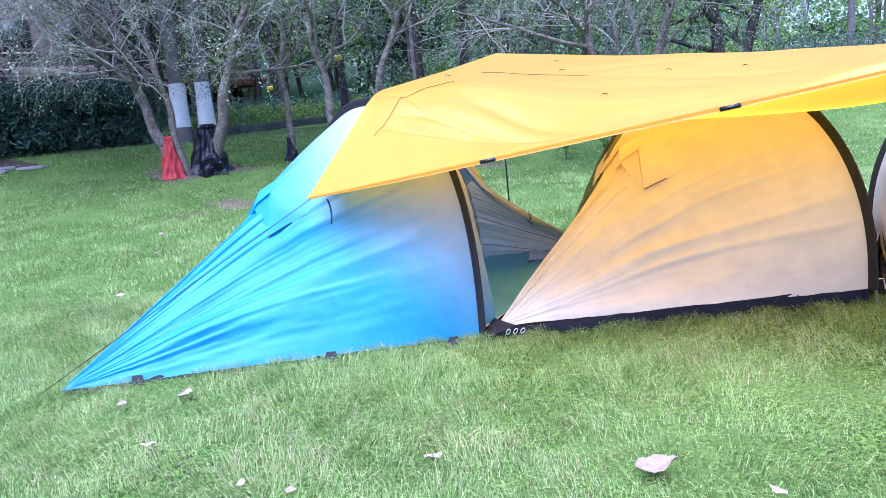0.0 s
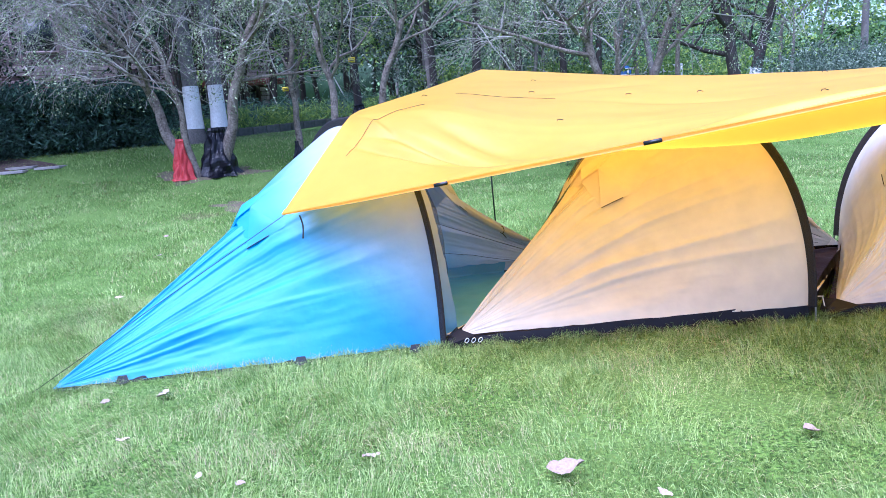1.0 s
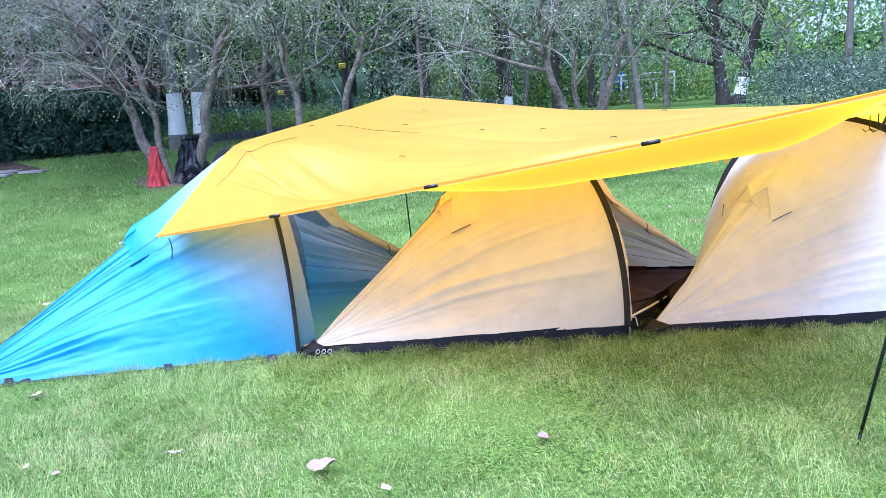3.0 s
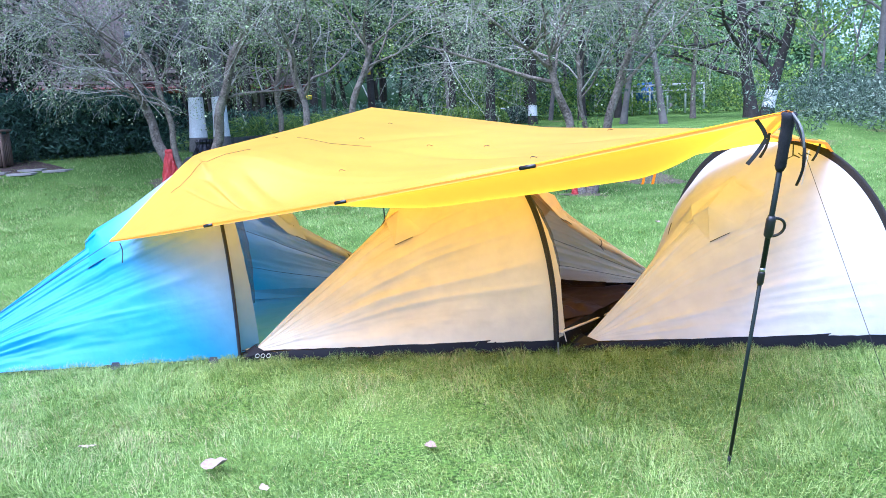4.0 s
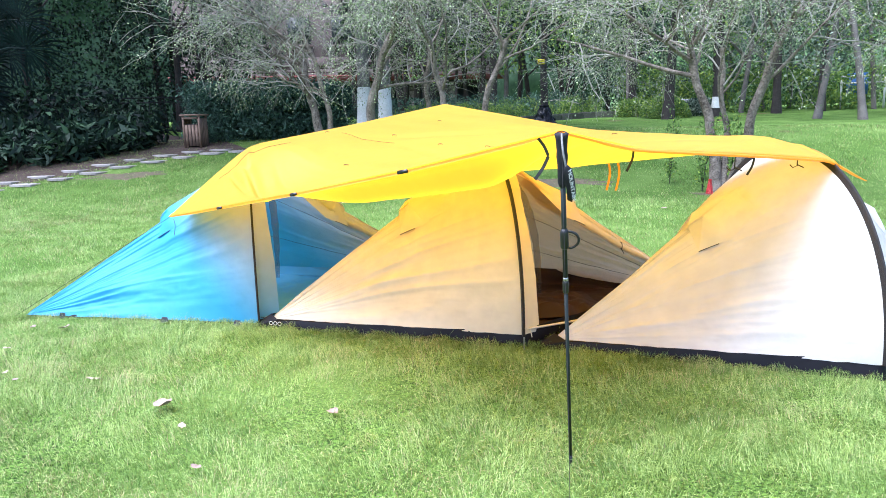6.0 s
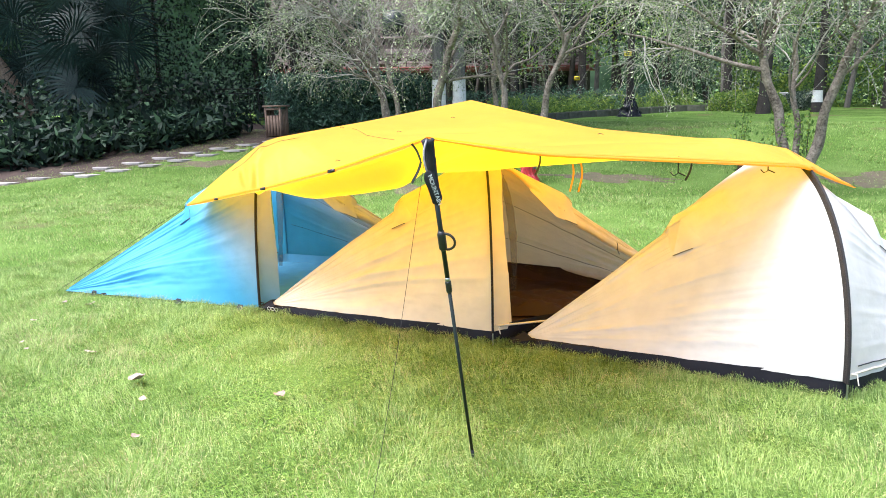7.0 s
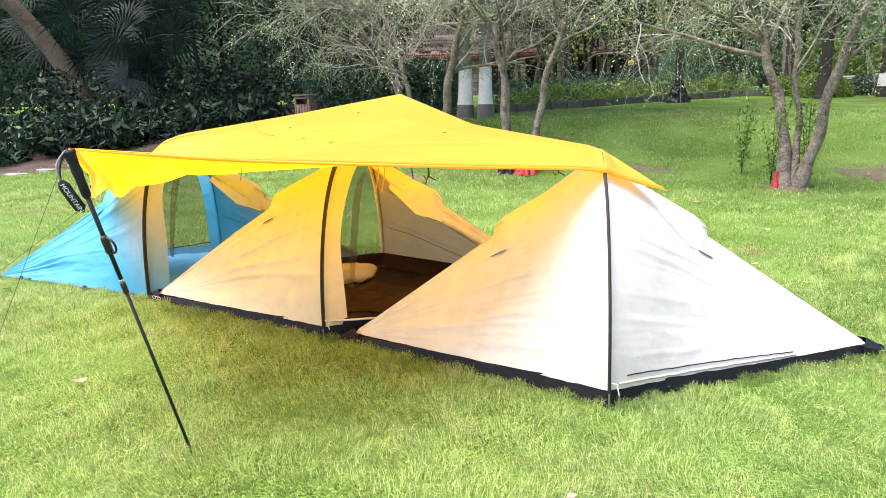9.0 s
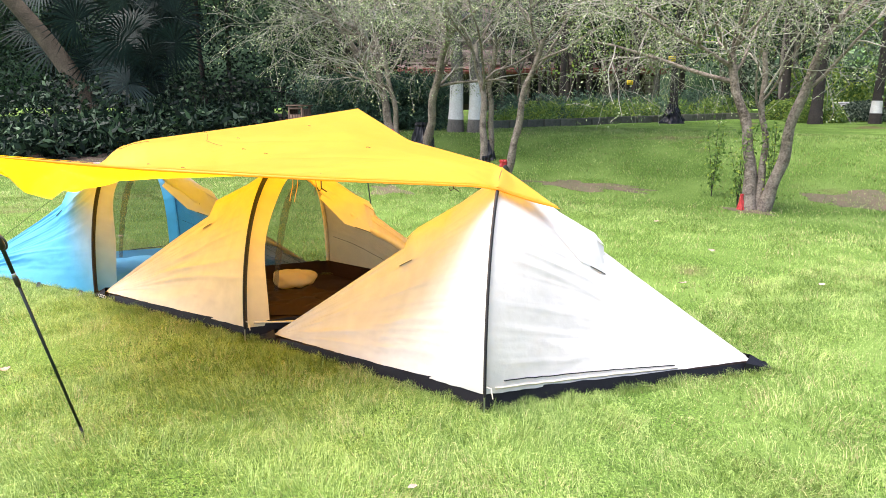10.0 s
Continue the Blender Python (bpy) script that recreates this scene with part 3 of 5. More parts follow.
E1 = [CL, (0.65, 2.83, 0.83), (1.51, 2.56, 0.97), (2.34, 2.28, 1.115), NP]
E2 = [NP, (3.15, 2.61, 1.18), (3.50, 3.31, 1.115), (3.71, 4.16, 1.04), CR]
E4 = [CL, (-0.10, 3.42, 0.92), (-0.01, 3.74, 1.145), (0.2, 4.75, 1.27), FP]
E3 = [FP, (2.1, 5.0, 1.19), (3.54, 4.44, 1.115), CR]


def tarp_point(u, v):
    """u from CL's side to CR's side, v from the near edge to the far edge."""
    a, b = spline(E1, u), spline(E3, u)
    c, d = spline(E4, v), spline(E2, v)
    p = a * (1 - v) + b * v + c * (1 - u) + d * u
    p -= CL * (1 - u) * (1 - v) + NP * u * (1 - v) + FP * (1 - u) * v + CR * u * v
    return p


def tarp_full(u, v):
    p = tarp_point(u, v)
    k = min(1, 8 * u * (1 - u)) * min(1, 8 * v * (1 - v))
    p.z += k * (0.016 * noise.noise(Vector((u * 3, v * 5, 1))) + 0.007 * noise.noise(Vector((u * 9 + 3, v * 12, 2))))
    p.z -= 0.055 * math.sin(math.pi * v) * float(sst(0.3, 0.7, u) * (1 - sst(0.88, 1.0, u)))
    # slack belly between the first two tents
    belly = sst(0.12, 0.34, u) * (1 - 0.55 * sst(0.42, 0.7, u)) * (1 - sst(0.9, 1.0, u)) * (1 - sst(0.6, 0.95, v))
    p.z -= 0.145 * float(belly) * ((v / 0.22) * math.exp(1 - v / 0.22)) ** 2
    # long fold beside the near edge, fading towards the left
    a = sst(0.40, 0.65, u) * (1 - sst(0.86, 0.99, u))
    p.z -= float(a) * 0.10 * math.exp(-((v - 0.055) / 0.028) ** 2) * min(1, v / 0.02)
    d = v - (0.118 + 0.035 * max(0.0, (0.64 - u) / 0.13) ** 2)
    p.z += float(sst(0.46, 0.62, u)) * 0.036 * math.exp(-(d / (0.010 if d < 0 else 0.045)) ** 2) * (1 - float(sst(0.86, 0.99, u)))
    # short folds pulled from the left corner and the first tab
    for cu, cv, du, dv, amp, wid, ln in ((0.215, 0.138, 0.9, -0.43, 0.055, 0.012, 0.12), (0.15, 0.128, 0.93, -0.36, 0.04, 0.010, 0.08), (0.25, 0.19, 0.88, -0.47, 0.018, 0.016, 0.10),
                                         (0.55, 0.45, 0.98, -0.2, 0.008, 0.02, 0.2), (0.3, 0.6, 0.7, 0.7, 0.008, 0.02, 0.2), (0.75, 0.7, 0.8, 0.6, 0.010, 0.02, 0.18)):
        x, y = u - cu, v - cv
        along, across = x * du + y * dv, -x * dv + y * du
        p.z -= amp * math.exp(-(across / wid) ** 2 - (along / ln) ** 2) * min(1, 30 * v)
    for T in (blue, beige, white):
        h = T.surface(p.x, p.y)
        if h is not None:
            p.z = max(p.z, h)
    return p


TARP_GRID = [(tarp_point(i / 50, j / 50), i / 50, j / 50) for i in range(51) for j in range(51)]


def tarp_near(x, y, lift=0.004):
    """The place on the tarp over (x, y)."""
    _, u, v = min(TARP_GRID, key=lambda g: (g[0].x - x) ** 2 + (g[0].y - y) ** 2)
    for k in range(4):
        p = tarp_full(u, v)
        pu, pv = (tarp_full(u + 0.004, v) - p) / 0.004, (tarp_full(u, v + 0.004) - p) / 0.004
        det = pu.x * pv.y - pu.y * pv.x
        ex, ey = x - p.x, y - p.y
        u = min(max(u + (ex * pv.y - ey * pv.x) / det, 0.0), 0.99)
        v = min(max(v + (pu.x * ey - pu.y * ex) / det, 0.0), 0.99)
    return tarp_full(u, v) + Vector((0, 0, lift))


tarp = thing("tarp", pose(0, 0, 0), "orange nylon tarp stretched over the tents and two poles", "tarp")
part("canopy", grid_bm(lambda u, t: tarp_full(u, t ** 1.6), 170, 190), M_TARP, tarp)


def hem(edge, drop):
    def f(t, v):
        p = edge(t)
        return p + Vector((0.012 * math.sin(v * 3), 0, -drop * v * min(1, 0.3 + 5 * t) * min(1, 12 * (1 - t) + 0.3)))
    return f


part("hem", grid_bm(hem(lambda t: tarp_full(t, 0.0), 0.012), 120, 2), M_TARP, tarp)
part("hem_band", grid_bm(lambda t, q: tarp_full(t, 0.0105 * q) + Vector((0, 0, 0.004)), 160, 3), M_TARP, tarp, "doubled stitched edge of the tarp")
part("hem_band", grid_bm(lambda t, q: tarp_full(1 - 0.0085 * q, t) + Vector((0, 0, 0.004)), 160, 3), M_TARP, tarp, "doubled stitched edge of the tarp")
part("hem", grid_bm(hem(lambda t: tarp_full(1.0, t), 0.014), 120, 3), M_TARP, tarp)


def webbing(a, b, w, material, parent, name="strap", n=8, sway=0.02):
    a, b = Vector(a), Vector(b)
    side = (b - a).cross(Vector((0.3, 1, 0.1))).normalized() * w * 0.5
    bm = bmesh.new()
    rows = []
    for i in range(n + 1):
        p = a.lerp(b, i / n) + Vector((sway * math.sin(3 * i / n), sway * 0.5 * math.sin(5 * i / n), 0))
        rows.append((bm.verts.new(p - side), bm.verts.new(p + side)))
    for r, s in zip(rows, rows[1:]):
        bm.faces.new((r[0], r[1], s[1], s[0]))
    return part(name, bm, material, parent)


for t in (0.255, 0.5, 0.755):
    p = spline(E1, t)
    bm = box_bm(0.066, 0.007, 0.015, (0, 0, 0), 0.002)
    o = part("guy_tab", bm, M_BLACK, tarp, "black webbing tab")
    o.matrix_world = Matrix.Translation(p + Vector((0, -0.004, -0.004))) @ pose(0, 0, 0, 0, -9, -18)
webbing(CL + Vector((0.11, -0.05, 0.0)), CL + Vector((0.12, -0.06, -0.11)), 0.010, M_BLACK, tarp, sway=0.008)
for q in (0.22, 0.5):
    p = spline(E2, q)
    webbing(p + Vector((0, 0, 0.0)), p + Vector((-0.03, 0.02, -0.09)), 0.010, M_BLACK, tarp, sway=0.008)
webbing(NP + Vector((-0.085, 0.02, -0.02)), NP + Vector((-0.055, 0.03, -0.075)), 0.012, M_BLACK, tarp, sway=0.004)
webbing(NP + Vector((-0.055, 0.03, -0.075)), NP + Vector((-0.105, 0.04, -0.15)), 0.012, M_BLACK, tarp, sway=0.004)
for dx in (0, 0.05):
    p = Vector((2.70 + dx, 3.60, 1.10))
    webbing(p, p + Vector((0.01, 0.0, -0.19)), 0.014, M_ORANGECORD, tarp, "orange_tie")
for x, y, z in ((3.38, 3.36, 1.125), (3.57, 4.05, 1.09)):
    p = Vector((x, y, z))
    tubes("cord_hook", [([p, p + Vector((0, 0, -0.075)), p + Vector((-0.02, 0, -0.085)), p + Vector((-0.035, 0, -0.07))], 0.003), ([p + Vector((0, 0, -0.07)), p + Vector((0.03, 0.01, -0.085))], 0.003)], M_BLACK, tarp, 5)


def lying_cord(pts, r=0.0012):
    out = []
    for a, b in zip(pts, pts[1:]):
        for k in range(8):
            x, y = a[0] + (b[0] - a[0]) * k / 8, a[1] + (b[1] - a[1]) * k / 8
            out.append(tarp_near(x + 0.008 * math.sin(9 * y + 7 * x), y + 0.008 * math.sin(11 * x)))
    tubes("seam_cord", [(out, r)], M_DARKCORD, tarp, 4)


lying_cord([(0.07, 3.36), (0.17, 3.58), (0.45, 3.75)], 0.0013)
lying_cord([(0.50, 4.18), (0.8, 4.02), (1.12, 4.02)])
for x, y in ((0.29, 4.25), (1.11, 3.43), (0.93, 4.22), (1.46, 3.98), (1.82, 3.95), (2.52, 4.29), (2.2, 3.2), (0.9, 4.9)):
    p = tarp_near(x, y, 0.0)
    tubes("tie_loop", [([p + Vector((-0.010, 0, 0)), p + Vector((-0.005, 0, 0.008)), p + Vector((0.006, 0, 0.008)), p + Vector((0.022, 0.01, 0.003))], 0.0018)], M_DARKCORD, tarp, 4)


def trekking_pole(foot, top, label):
    foot, top = Vector(foot), Vector(top)
    L = (top - foot).length
    ob = thing("trekking_pole", Matrix.Translation(foot) @ (top - foot).to_track_quat("Z", "Y").to_matrix().to_4x4(), label, "trekking pole", "tarp poles")
    part("tip", lathe_bm([(0.002, -0.03), (0.005, 0.0), (0.007, 0.05)], 10), M_BLACK, ob)
    part("lower_shaft", lathe_bm([(0.006, 0.05), (0.0065, 0.58 * L)], 12), M_POLE, ob)
    part("lock", lathe_bm([(0.009, 0.575 * L), (0.0105, 0.58 * L), (0.0105, 0.605 * L), (0.009, 0.61 * L)], 12), M_BLACK, ob)
    part("ring", lathe_bm([(0.0088, 0.61 * L), (0.0088, 0.62 * L)], 12), M_ALLOY, ob)
    part("upper_shaft", lathe_bm([(0.008, 0.62 * L), (0.0085, 0.88 * L)], 12), M_POLE, ob)
    c = lathe_bm([(0.010, 0.70 * L), (0.014, 0.705 * L), (0.014, 0.745 * L), (0.010, 0.755 * L)], 12)
    clamp = part("clamp", c, M_BLACK, ob)
    loop = [Vector((0.012 + 0.034 * math.sin(a), 0, 0.725 * L + 0.03 * math.cos(a))) for a in np.linspace(0, math.pi, 12)]
    tubes("strap_loop", [(loop, 0.0045)], M_BLACK, clamp)
    part("grip", lathe_bm([(0.011, 0.865 * L), (0.016, 0.875 * L), (0.0155, 0.92 * L), (0.018, 0.94 * L), (0.0165, 0.955 * L), (0.019, 0.985 * L), (0.022, 0.995 * L), (0.016, L - 0.003)], 14), M_RUBBER, ob)
    return ob, L


near_pole, LP = trekking_pole((3.01, 2.32, 0.0), NP, "black trekking pole with foam grip holding up the tarp")
far_pole, _ = trekking_pole((0.47, 5.95, 0.0), FP, "black trekking pole under the far tarp corner")


STRAP_TOP, STRAP_LOW = Vector((3.142, 1.925, 1.165)), Vector((3.137, 1.986, 1.052))


def wrist_strap():
    """Hanging padded strap, tapering to a point, on a pale loop from the pole's top."""
    bm = bmesh.new()
    rows = []
    d = (STRAP_LOW - STRAP_TOP).normalized()
    n = Vector((0.8, -0.55, 0.25)); n = (n - d * n.dot(d)).normalized()
    w = d.cross(n)
    for i in range(15):
        t = i / 14
        h = 0.019 * min(1, 0.45 + 4 * t) * min(1, 6 * (1 - t) + 0.12)
        p = STRAP_TOP.lerp(STRAP_LOW, t) + n * 0.008 * math.sin(math.pi * t)
        rows.append([bm.verts.new(p + w * h), bm.verts.new(p + n * 0.004), bm.verts.new(p - w * h), bm.verts.new(p - n * 0.004)])
    for a, b in zip(rows, rows[1:]):
        for k in range(4):
            bm.faces.new((a[k], a[(k + 1) % 4], b[(k + 1) % 4], b[k]))
    bm.faces.new(rows[-1]); bm.faces.new(rows[0][::-1])
    pad = part("wrist_strap", bm, M_RUBBER, near_pole, "black padded wrist strap with white lettering")
    pad.matrix_parent_inverse = near_pole.matrix_world.inverted()
    top = NP + Vector((0.005, -0.01, -0.005))
    for q, (mid, m) in enumerate(((Vector((0.01, -0.045, 0.01)), M_STRAP), (Vector((0.0, -0.02, 0.0)), M_RUBBER))):
        line = [top.lerp(STRAP_TOP, k / 8) + mid * math.sin(math.pi * k / 8) * 0.45 for k in range(9)]
        o = tubes("strap_tape", [(line, 0.0035)], m, near_pole, 5)
        o.matrix_parent_inverse = near_pole.matrix_world.inverted()
    return pad, d, n, w
wrist, strap_d, strap_n, strap_w = wrist_strap()

# ---- guy lines ----
def guy(name, pts, r, material, label, parent=None):
    o = tubes(name, [([Vector(p) for p in pts], r)], material, parent, 5)
    if parent is None:
        tagged(o, label, "guy line", "guy lines")
    return o


guy("guy_line", [NP, (3.275, 1.605, 0.63), (3.45, 1.2, 0.0)], 0.0008, M_DARKCORD, "thin dark guy line from the pole top to the grass")
guy("guy_line", [CL + Vector((0.02, -0.01, 0.0)), CL.lerp(Vector((-1.28, 2.605, 0.0)), 0.5) + Vector((0, 0, -0.004)), (-1.28, 2.605, 0.0)], 0.0016, M_DARKCORD, "dark guy line from the tarp corner to the grass")

# ---- trees ----
def branch_lines(start, direction, length, radius, depth, rng, out, twigs, tips, curl=0.35, rise=0.1, kids=3):
    """Grows one limb and its side branches into the lists."""
    n = 6
    p = np.array(start, float); d = np.array(direction, float); d /= np.linalg.norm(d)
    pts, rad = [p.copy()], [radius]
    for i in range(n):
        d = d + rng.normal(size=3) * curl * 0.35 + np.array([0, 0, rise * 0.3])
        d /= np.linalg.norm(d)
        p = p + d * length / n
        pts.append(p.copy()); rad.append(max(radius * (1 - 0.55 * (i + 1) / n), 0.0026))
    (out if radius > 0.018 else twigs).append((pts, rad))
    if depth <= 0:
        tips.extend(pts[2:])
        return
    for j in range(kids):
        k = rng.integers(2, n + 1)
        dd = (pts[k] - pts[k - 1]); dd /= np.linalg.norm(dd)
        side = rng.normal(size=3); side[2] = side[2] * 0.6 + 0.1
        nd = dd * 0.75 + side / np.linalg.norm(side) * 0.85
        branch_lines(pts[k], nd, length * rng.uniform(0.5, 0.8), rad[k] * 0.6, depth - 1, rng, out, twigs, tips, curl, rise - 0.14, kids)


def myrtle(name, x, y, stems, seed, label, leaves=1500, leafmat=None, spread=1.0, boughs=()):
    """A many-stemmed twiggy tree. stems: foot offset, lean, length and radius of each; boughs: extra limbs by stem, share and direction."""
    rng = np.random.default_rng(seed)
    z = hz(x, y) - 0.03
    ob = thing(name, pose(x, y, z), label, "tree", "twiggy park trees")
    tips_all, twig_all, limb_all = [], [], []
    for si, (fx, fy, lx, ly, length, r) in enumerate(stems):
        n = 22
        pts, rad = [], []
        for i in range(n + 1):
            t = i / n
            wob = (0.05 * math.sin(5 * t + seed + fx * 9) + 0.018 * math.sin(17 * t + fx * 30)) * min(1, 3 * t)
            pts.append(np.array([fx + lx * t ** 1.15 * length + wob, fy + ly * t * length + wob * 0.6, length * t]))
            rad.append(r * (1.0 + 0.28 * math.exp(-11 * t)) * (1 - 0.4 * t))
        v, f = tube_arrays(pts, rad, 10)
        bumpy = 1 + np.array([0.20 * noise.noise(Vector((q[0] * 9, q[1] * 9, q[2] * 3 + seed))) + 0.10 * noise.noise(Vector(q) * 17) for q in v])[:, None]
        c = np.array(pts).repeat(10, axis=0)
        arrays("trunk", c + (v - c) * bumpy, f, M_BARK, ob, "", True)
        for j in range(6):
            k = rng.integers(12, n + 1) if j else n
            a = rng.uniform(0, 2 * math.pi)
            d = np.array([math.cos(a) * 0.8 + lx, math.sin(a) * 0.8 + ly, rng.uniform(0.4, 1.2)])
            branch_lines(pts[k], d, rng.uniform(1.2, 1.9) * spread, rad[k] * 0.45, 3, rng, limb_all, twig_all, tips_all, 0.4, 0.05, 4)
        for stem, share, d, l in boughs:
            if stem == si:
                k = int(share * n)
                branch_lines(pts[k], d, l, rad[k] * 0.65, 3, rng, limb_all, twig_all, tips_all, 0.4, 0.1, 5)
    limb_all = [q for q in limb_all if min(p[2] for p in q[0]) > 0.9]
    twig_all = [q for q in twig_all if min(p[2] for p in q[0]) > 1.1]
    tips_all = [p for p in tips_all if p[2] > 1.15]
    for line in limb_all:
        tubes("limb", [line], M_BARK, ob, 6)
    tagged(tubes("brushwood", twig_all, M_TWIG, ob, 3), kind="stuff")
    tips_all = np.array(tips_all)
    leaves = int(leaves * 2.6)
    pick = rng.integers(0, len(tips_all), leaves)
    tagged(leaf_cloud("crown", tips_all[pick] + rng.normal(size=(leaves, 3)) * 0.05, 0.034, leafmat or M_LEAFA, rng, ob, 0.5), kind="stuff")
    return ob


def plastic_bag(name, x, y, z, r, hgt, material, label, seed):
    """Plastic film tied round the foot of a stem, wider and crumpled below."""
    off = Vector((seed, 0, 0))
    def f(u, v):
        a = 2 * math.pi * u
        rr = r * (1 - 0.72 * v ** 0.8) * (1 + 0.16 * math.sin(7 * a + 3 * v + seed) * (1 - 0.5 * v))
        rr *= 1 + 0.35 * noise.noise(off + Vector((math.cos(a) * 2.2, math.sin(a) * 2.2, v * 4)))
        if v > 0.93:
            rr *= 1.25
        return Vector((rr * math.cos(a), rr * math.sin(a), v * hgt))
    o = part(name, grid_bm(f, 40, 18), material, None, smooth=False)
    o.matrix_world = pose(x, y, z)
    tagged(o, label, "plastic wrap", "plastic wraps on stems")


T1 = (-5.0, 10.9)
myrtle("crape_myrtle", *T1, [(-0.22, 0.1, -0.30, -0.05, 2.4, 0.095), (0.30, 0.25, 0.40, -0.05, 2.5, 0.10), (0.02, 0.0, -0.14, -0.15, 2.5, 0.06)], 11, "many-stemmed twiggy tree with sparse grey-green leaves on the lawn", 8000, spread=1.0,
       boughs=((0, 0.8, (-1, -0.6, 0.6), 1.9), (0, 0.95, (-0.9, -0.2, 0.6), 1.9), (2, 0.9, (-0.8, -0.9, 0.6), 1.7), (1, 0.85, (0.8, -0.4, 0.6), 1.6)))
plastic_bag("plastic_wrap", T1[0] - 0.16, T1[1] - 0.12, hz(*T1) - 0.03, 0.20, 0.66, M_RED, "red plastic film tied round a tree stem", 2)
plastic_bag("plastic_wrap", T1[0] + 0.27, T1[1] + 0.28, hz(*T1) - 0.03, 0.36, 0.80, M_BAG, "black plastic bag tied round a tree stem", 5)
TD = (-2.22, 10.5)
myrtle("crape_myrtle", *TD, [(-0.1, 0, -0.12, 0.0, 2.4, 0.07), (0.2, 0.1, 0.30, 0.05, 2.4, 0.07)], 12, "twiggy tree with leaning stems and plastic-wrapped feet", 7000, spread=1.2)
plastic_bag("plastic_wrap", TD[0] - 0.1, TD[1], hz(*TD) - 0.03, 0.18, 0.55, M_BAG, "black plastic film tied round a stem", 6)
plastic_bag("plastic_wrap", TD[0] + 0.25, TD[1] + 0.05, hz(*TD) - 0.03, 0.18, 0.5, M_RED, "red plastic film tied round a stem", 7)
slim_stem = (-3.65, 12.0)
myrtle("crape_myrtle", *slim_stem, [(0, 0, 0.05, 0.0, 2.3, 0.06)], 14, "single thin grey stem with a black-wrapped foot", 900, spread=0.9)
plastic_bag("plastic_wrap", *slim_stem, hz(*slim_stem) - 0.03, 0.13, 0.4, M_BAG, "black plastic film tied round a thin stem", 10)
TC = (1.85, 11.6)
myrtle("crape_myrtle", *TC, [(-0.07, 0, -0.20, 0.05, 2.2, 0.09), (0.10, 0.05, 0.30, 0.0, 2.6, 0.084), (0.0, 0.06, -0.02, 0.06, 2.2, 0.055)], 13, "twiggy tree with three grey stems and red film at its foot", 8000, spread=1.2,
       boughs=((0, 0.85, (-1, -0.2, 0.2), 2.2), (0, 0.95, (-0.9, -0.7, 0.3), 1.9)))
plastic_bag("plastic_wrap", TC[0] - 0.15, TC[1] - 0.09, hz(*TC) - 0.02, 0.06, 0.24, M_RED, "torn red plastic film at a tree's foot", 8)


def big_tree(name, x, y, r, hgt, lean, bark, leafmat, seed, label, lime=0.0, n_leaf=5000, crown=3.0, leaf=0.11, limbs=6, low=6):
    """A straight trunk with limbs and a loose crown; lime: height of white-washed foot."""
    rng = np.random.default_rng(seed)
    ob = thing(name, pose(x, y, hz(x, y) - 0.05), label, "tree", "park trees")
    pts, rad = [], []
    for i in range(13):
        t = i / 12
        pts.append(np.array([lean[0] * t * hgt + 0.05 * math.sin(4 * t + seed) * min(1, 4 * t), lean[1] * t * hgt + 0.05 * math.sin(3 * t), hgt * t]))
        rad.append(r * (1 + 0.35 * math.exp(-t * 25)) * (1 - 0.5 * t))
    tubes("trunk", [(pts, rad)], bark, ob, 12)
    if lime:
        P = []; R = []
        for k in range(7):
            h = 0.34 + (lime - 0.34) * k / 6
            t = h / hgt
            P.append(np.array([lean[0] * h + 0.05 * math.sin(4 * t + seed) * min(1, 4 * t), lean[1] * h + 0.05 * math.sin(3 * t), h]))
            R.append(float(np.interp(t, np.linspace(0, 1, 13), rad)) + 0.008)
        tubes("lime_wash", [(P, R)], M_LIME, ob, 12, "white lime-washed trunk foot")
    out, tw, tips = [], [], []
    for j in range(limbs):
        k = rng.integers(low, 13)
        a = rng.uniform(0, 2 * math.pi)
        branch_lines(pts[k], (math.cos(a), math.sin(a), rng.uniform(0.2, 1.0)), crown * rng.uniform(0.5, 0.9), rad[k] * 0.55, 2, rng, out, tw, tips, 0.35, 0.1, 3)
    tagged(tubes("bough_mass", out + tw, bark, ob, 5), kind="stuff")
    tips = np.array(tips)
    pick = rng.integers(0, len(tips), n_leaf)
    c = tips[pick] + rng.normal(size=(n_leaf, 3)) * np.array([0.35, 0.35, 0.3])
    tagged(leaf_cloud("crown", c, leaf, leafmat, rng, ob, 0.5), kind="stuff")
    return ob


big_tree("lime_washed_tree", -6.66, 13.97, 0.165, 7.0, (0.0, 0.0), M_BARKGREY, M_LEAFD, 21, "tall grey trunk with white lime-washed foot", 1.2, 5000)
big_tree("lime_washed_tree", -6.22, 14.2, 0.155, 7.0, (0.015, 0.0), M_BARKGREY, M_LEAFD, 22, "tall grey trunk with white lime-washed foot", 1.2, 5000)
big_tree("dark_trunk_tree", -5.7, 22.5, 0.13, 7.0, (0.0, 0.0), M_BARKDARK, M_LEAFB, 23, "slim dark trunk beside the stone kerb", 0, 4000, 2.6)
plastic_bag("plastic_wrap", -5.68, 22.4, hz(-5.7, 22.4) - 0.03, 0.4, 0.6, M_BAG, "black plastic bag heaped round a trunk's foot", 9)
big_tree("dark_trunk_tree", -2.2, 24.5, 0.17, 7.0, (0.03, 0.0), M_BARKDARK, M_LEAFB, 24, "dark leaning trunk at the back of the lawn", 0, 4000, 2.8)
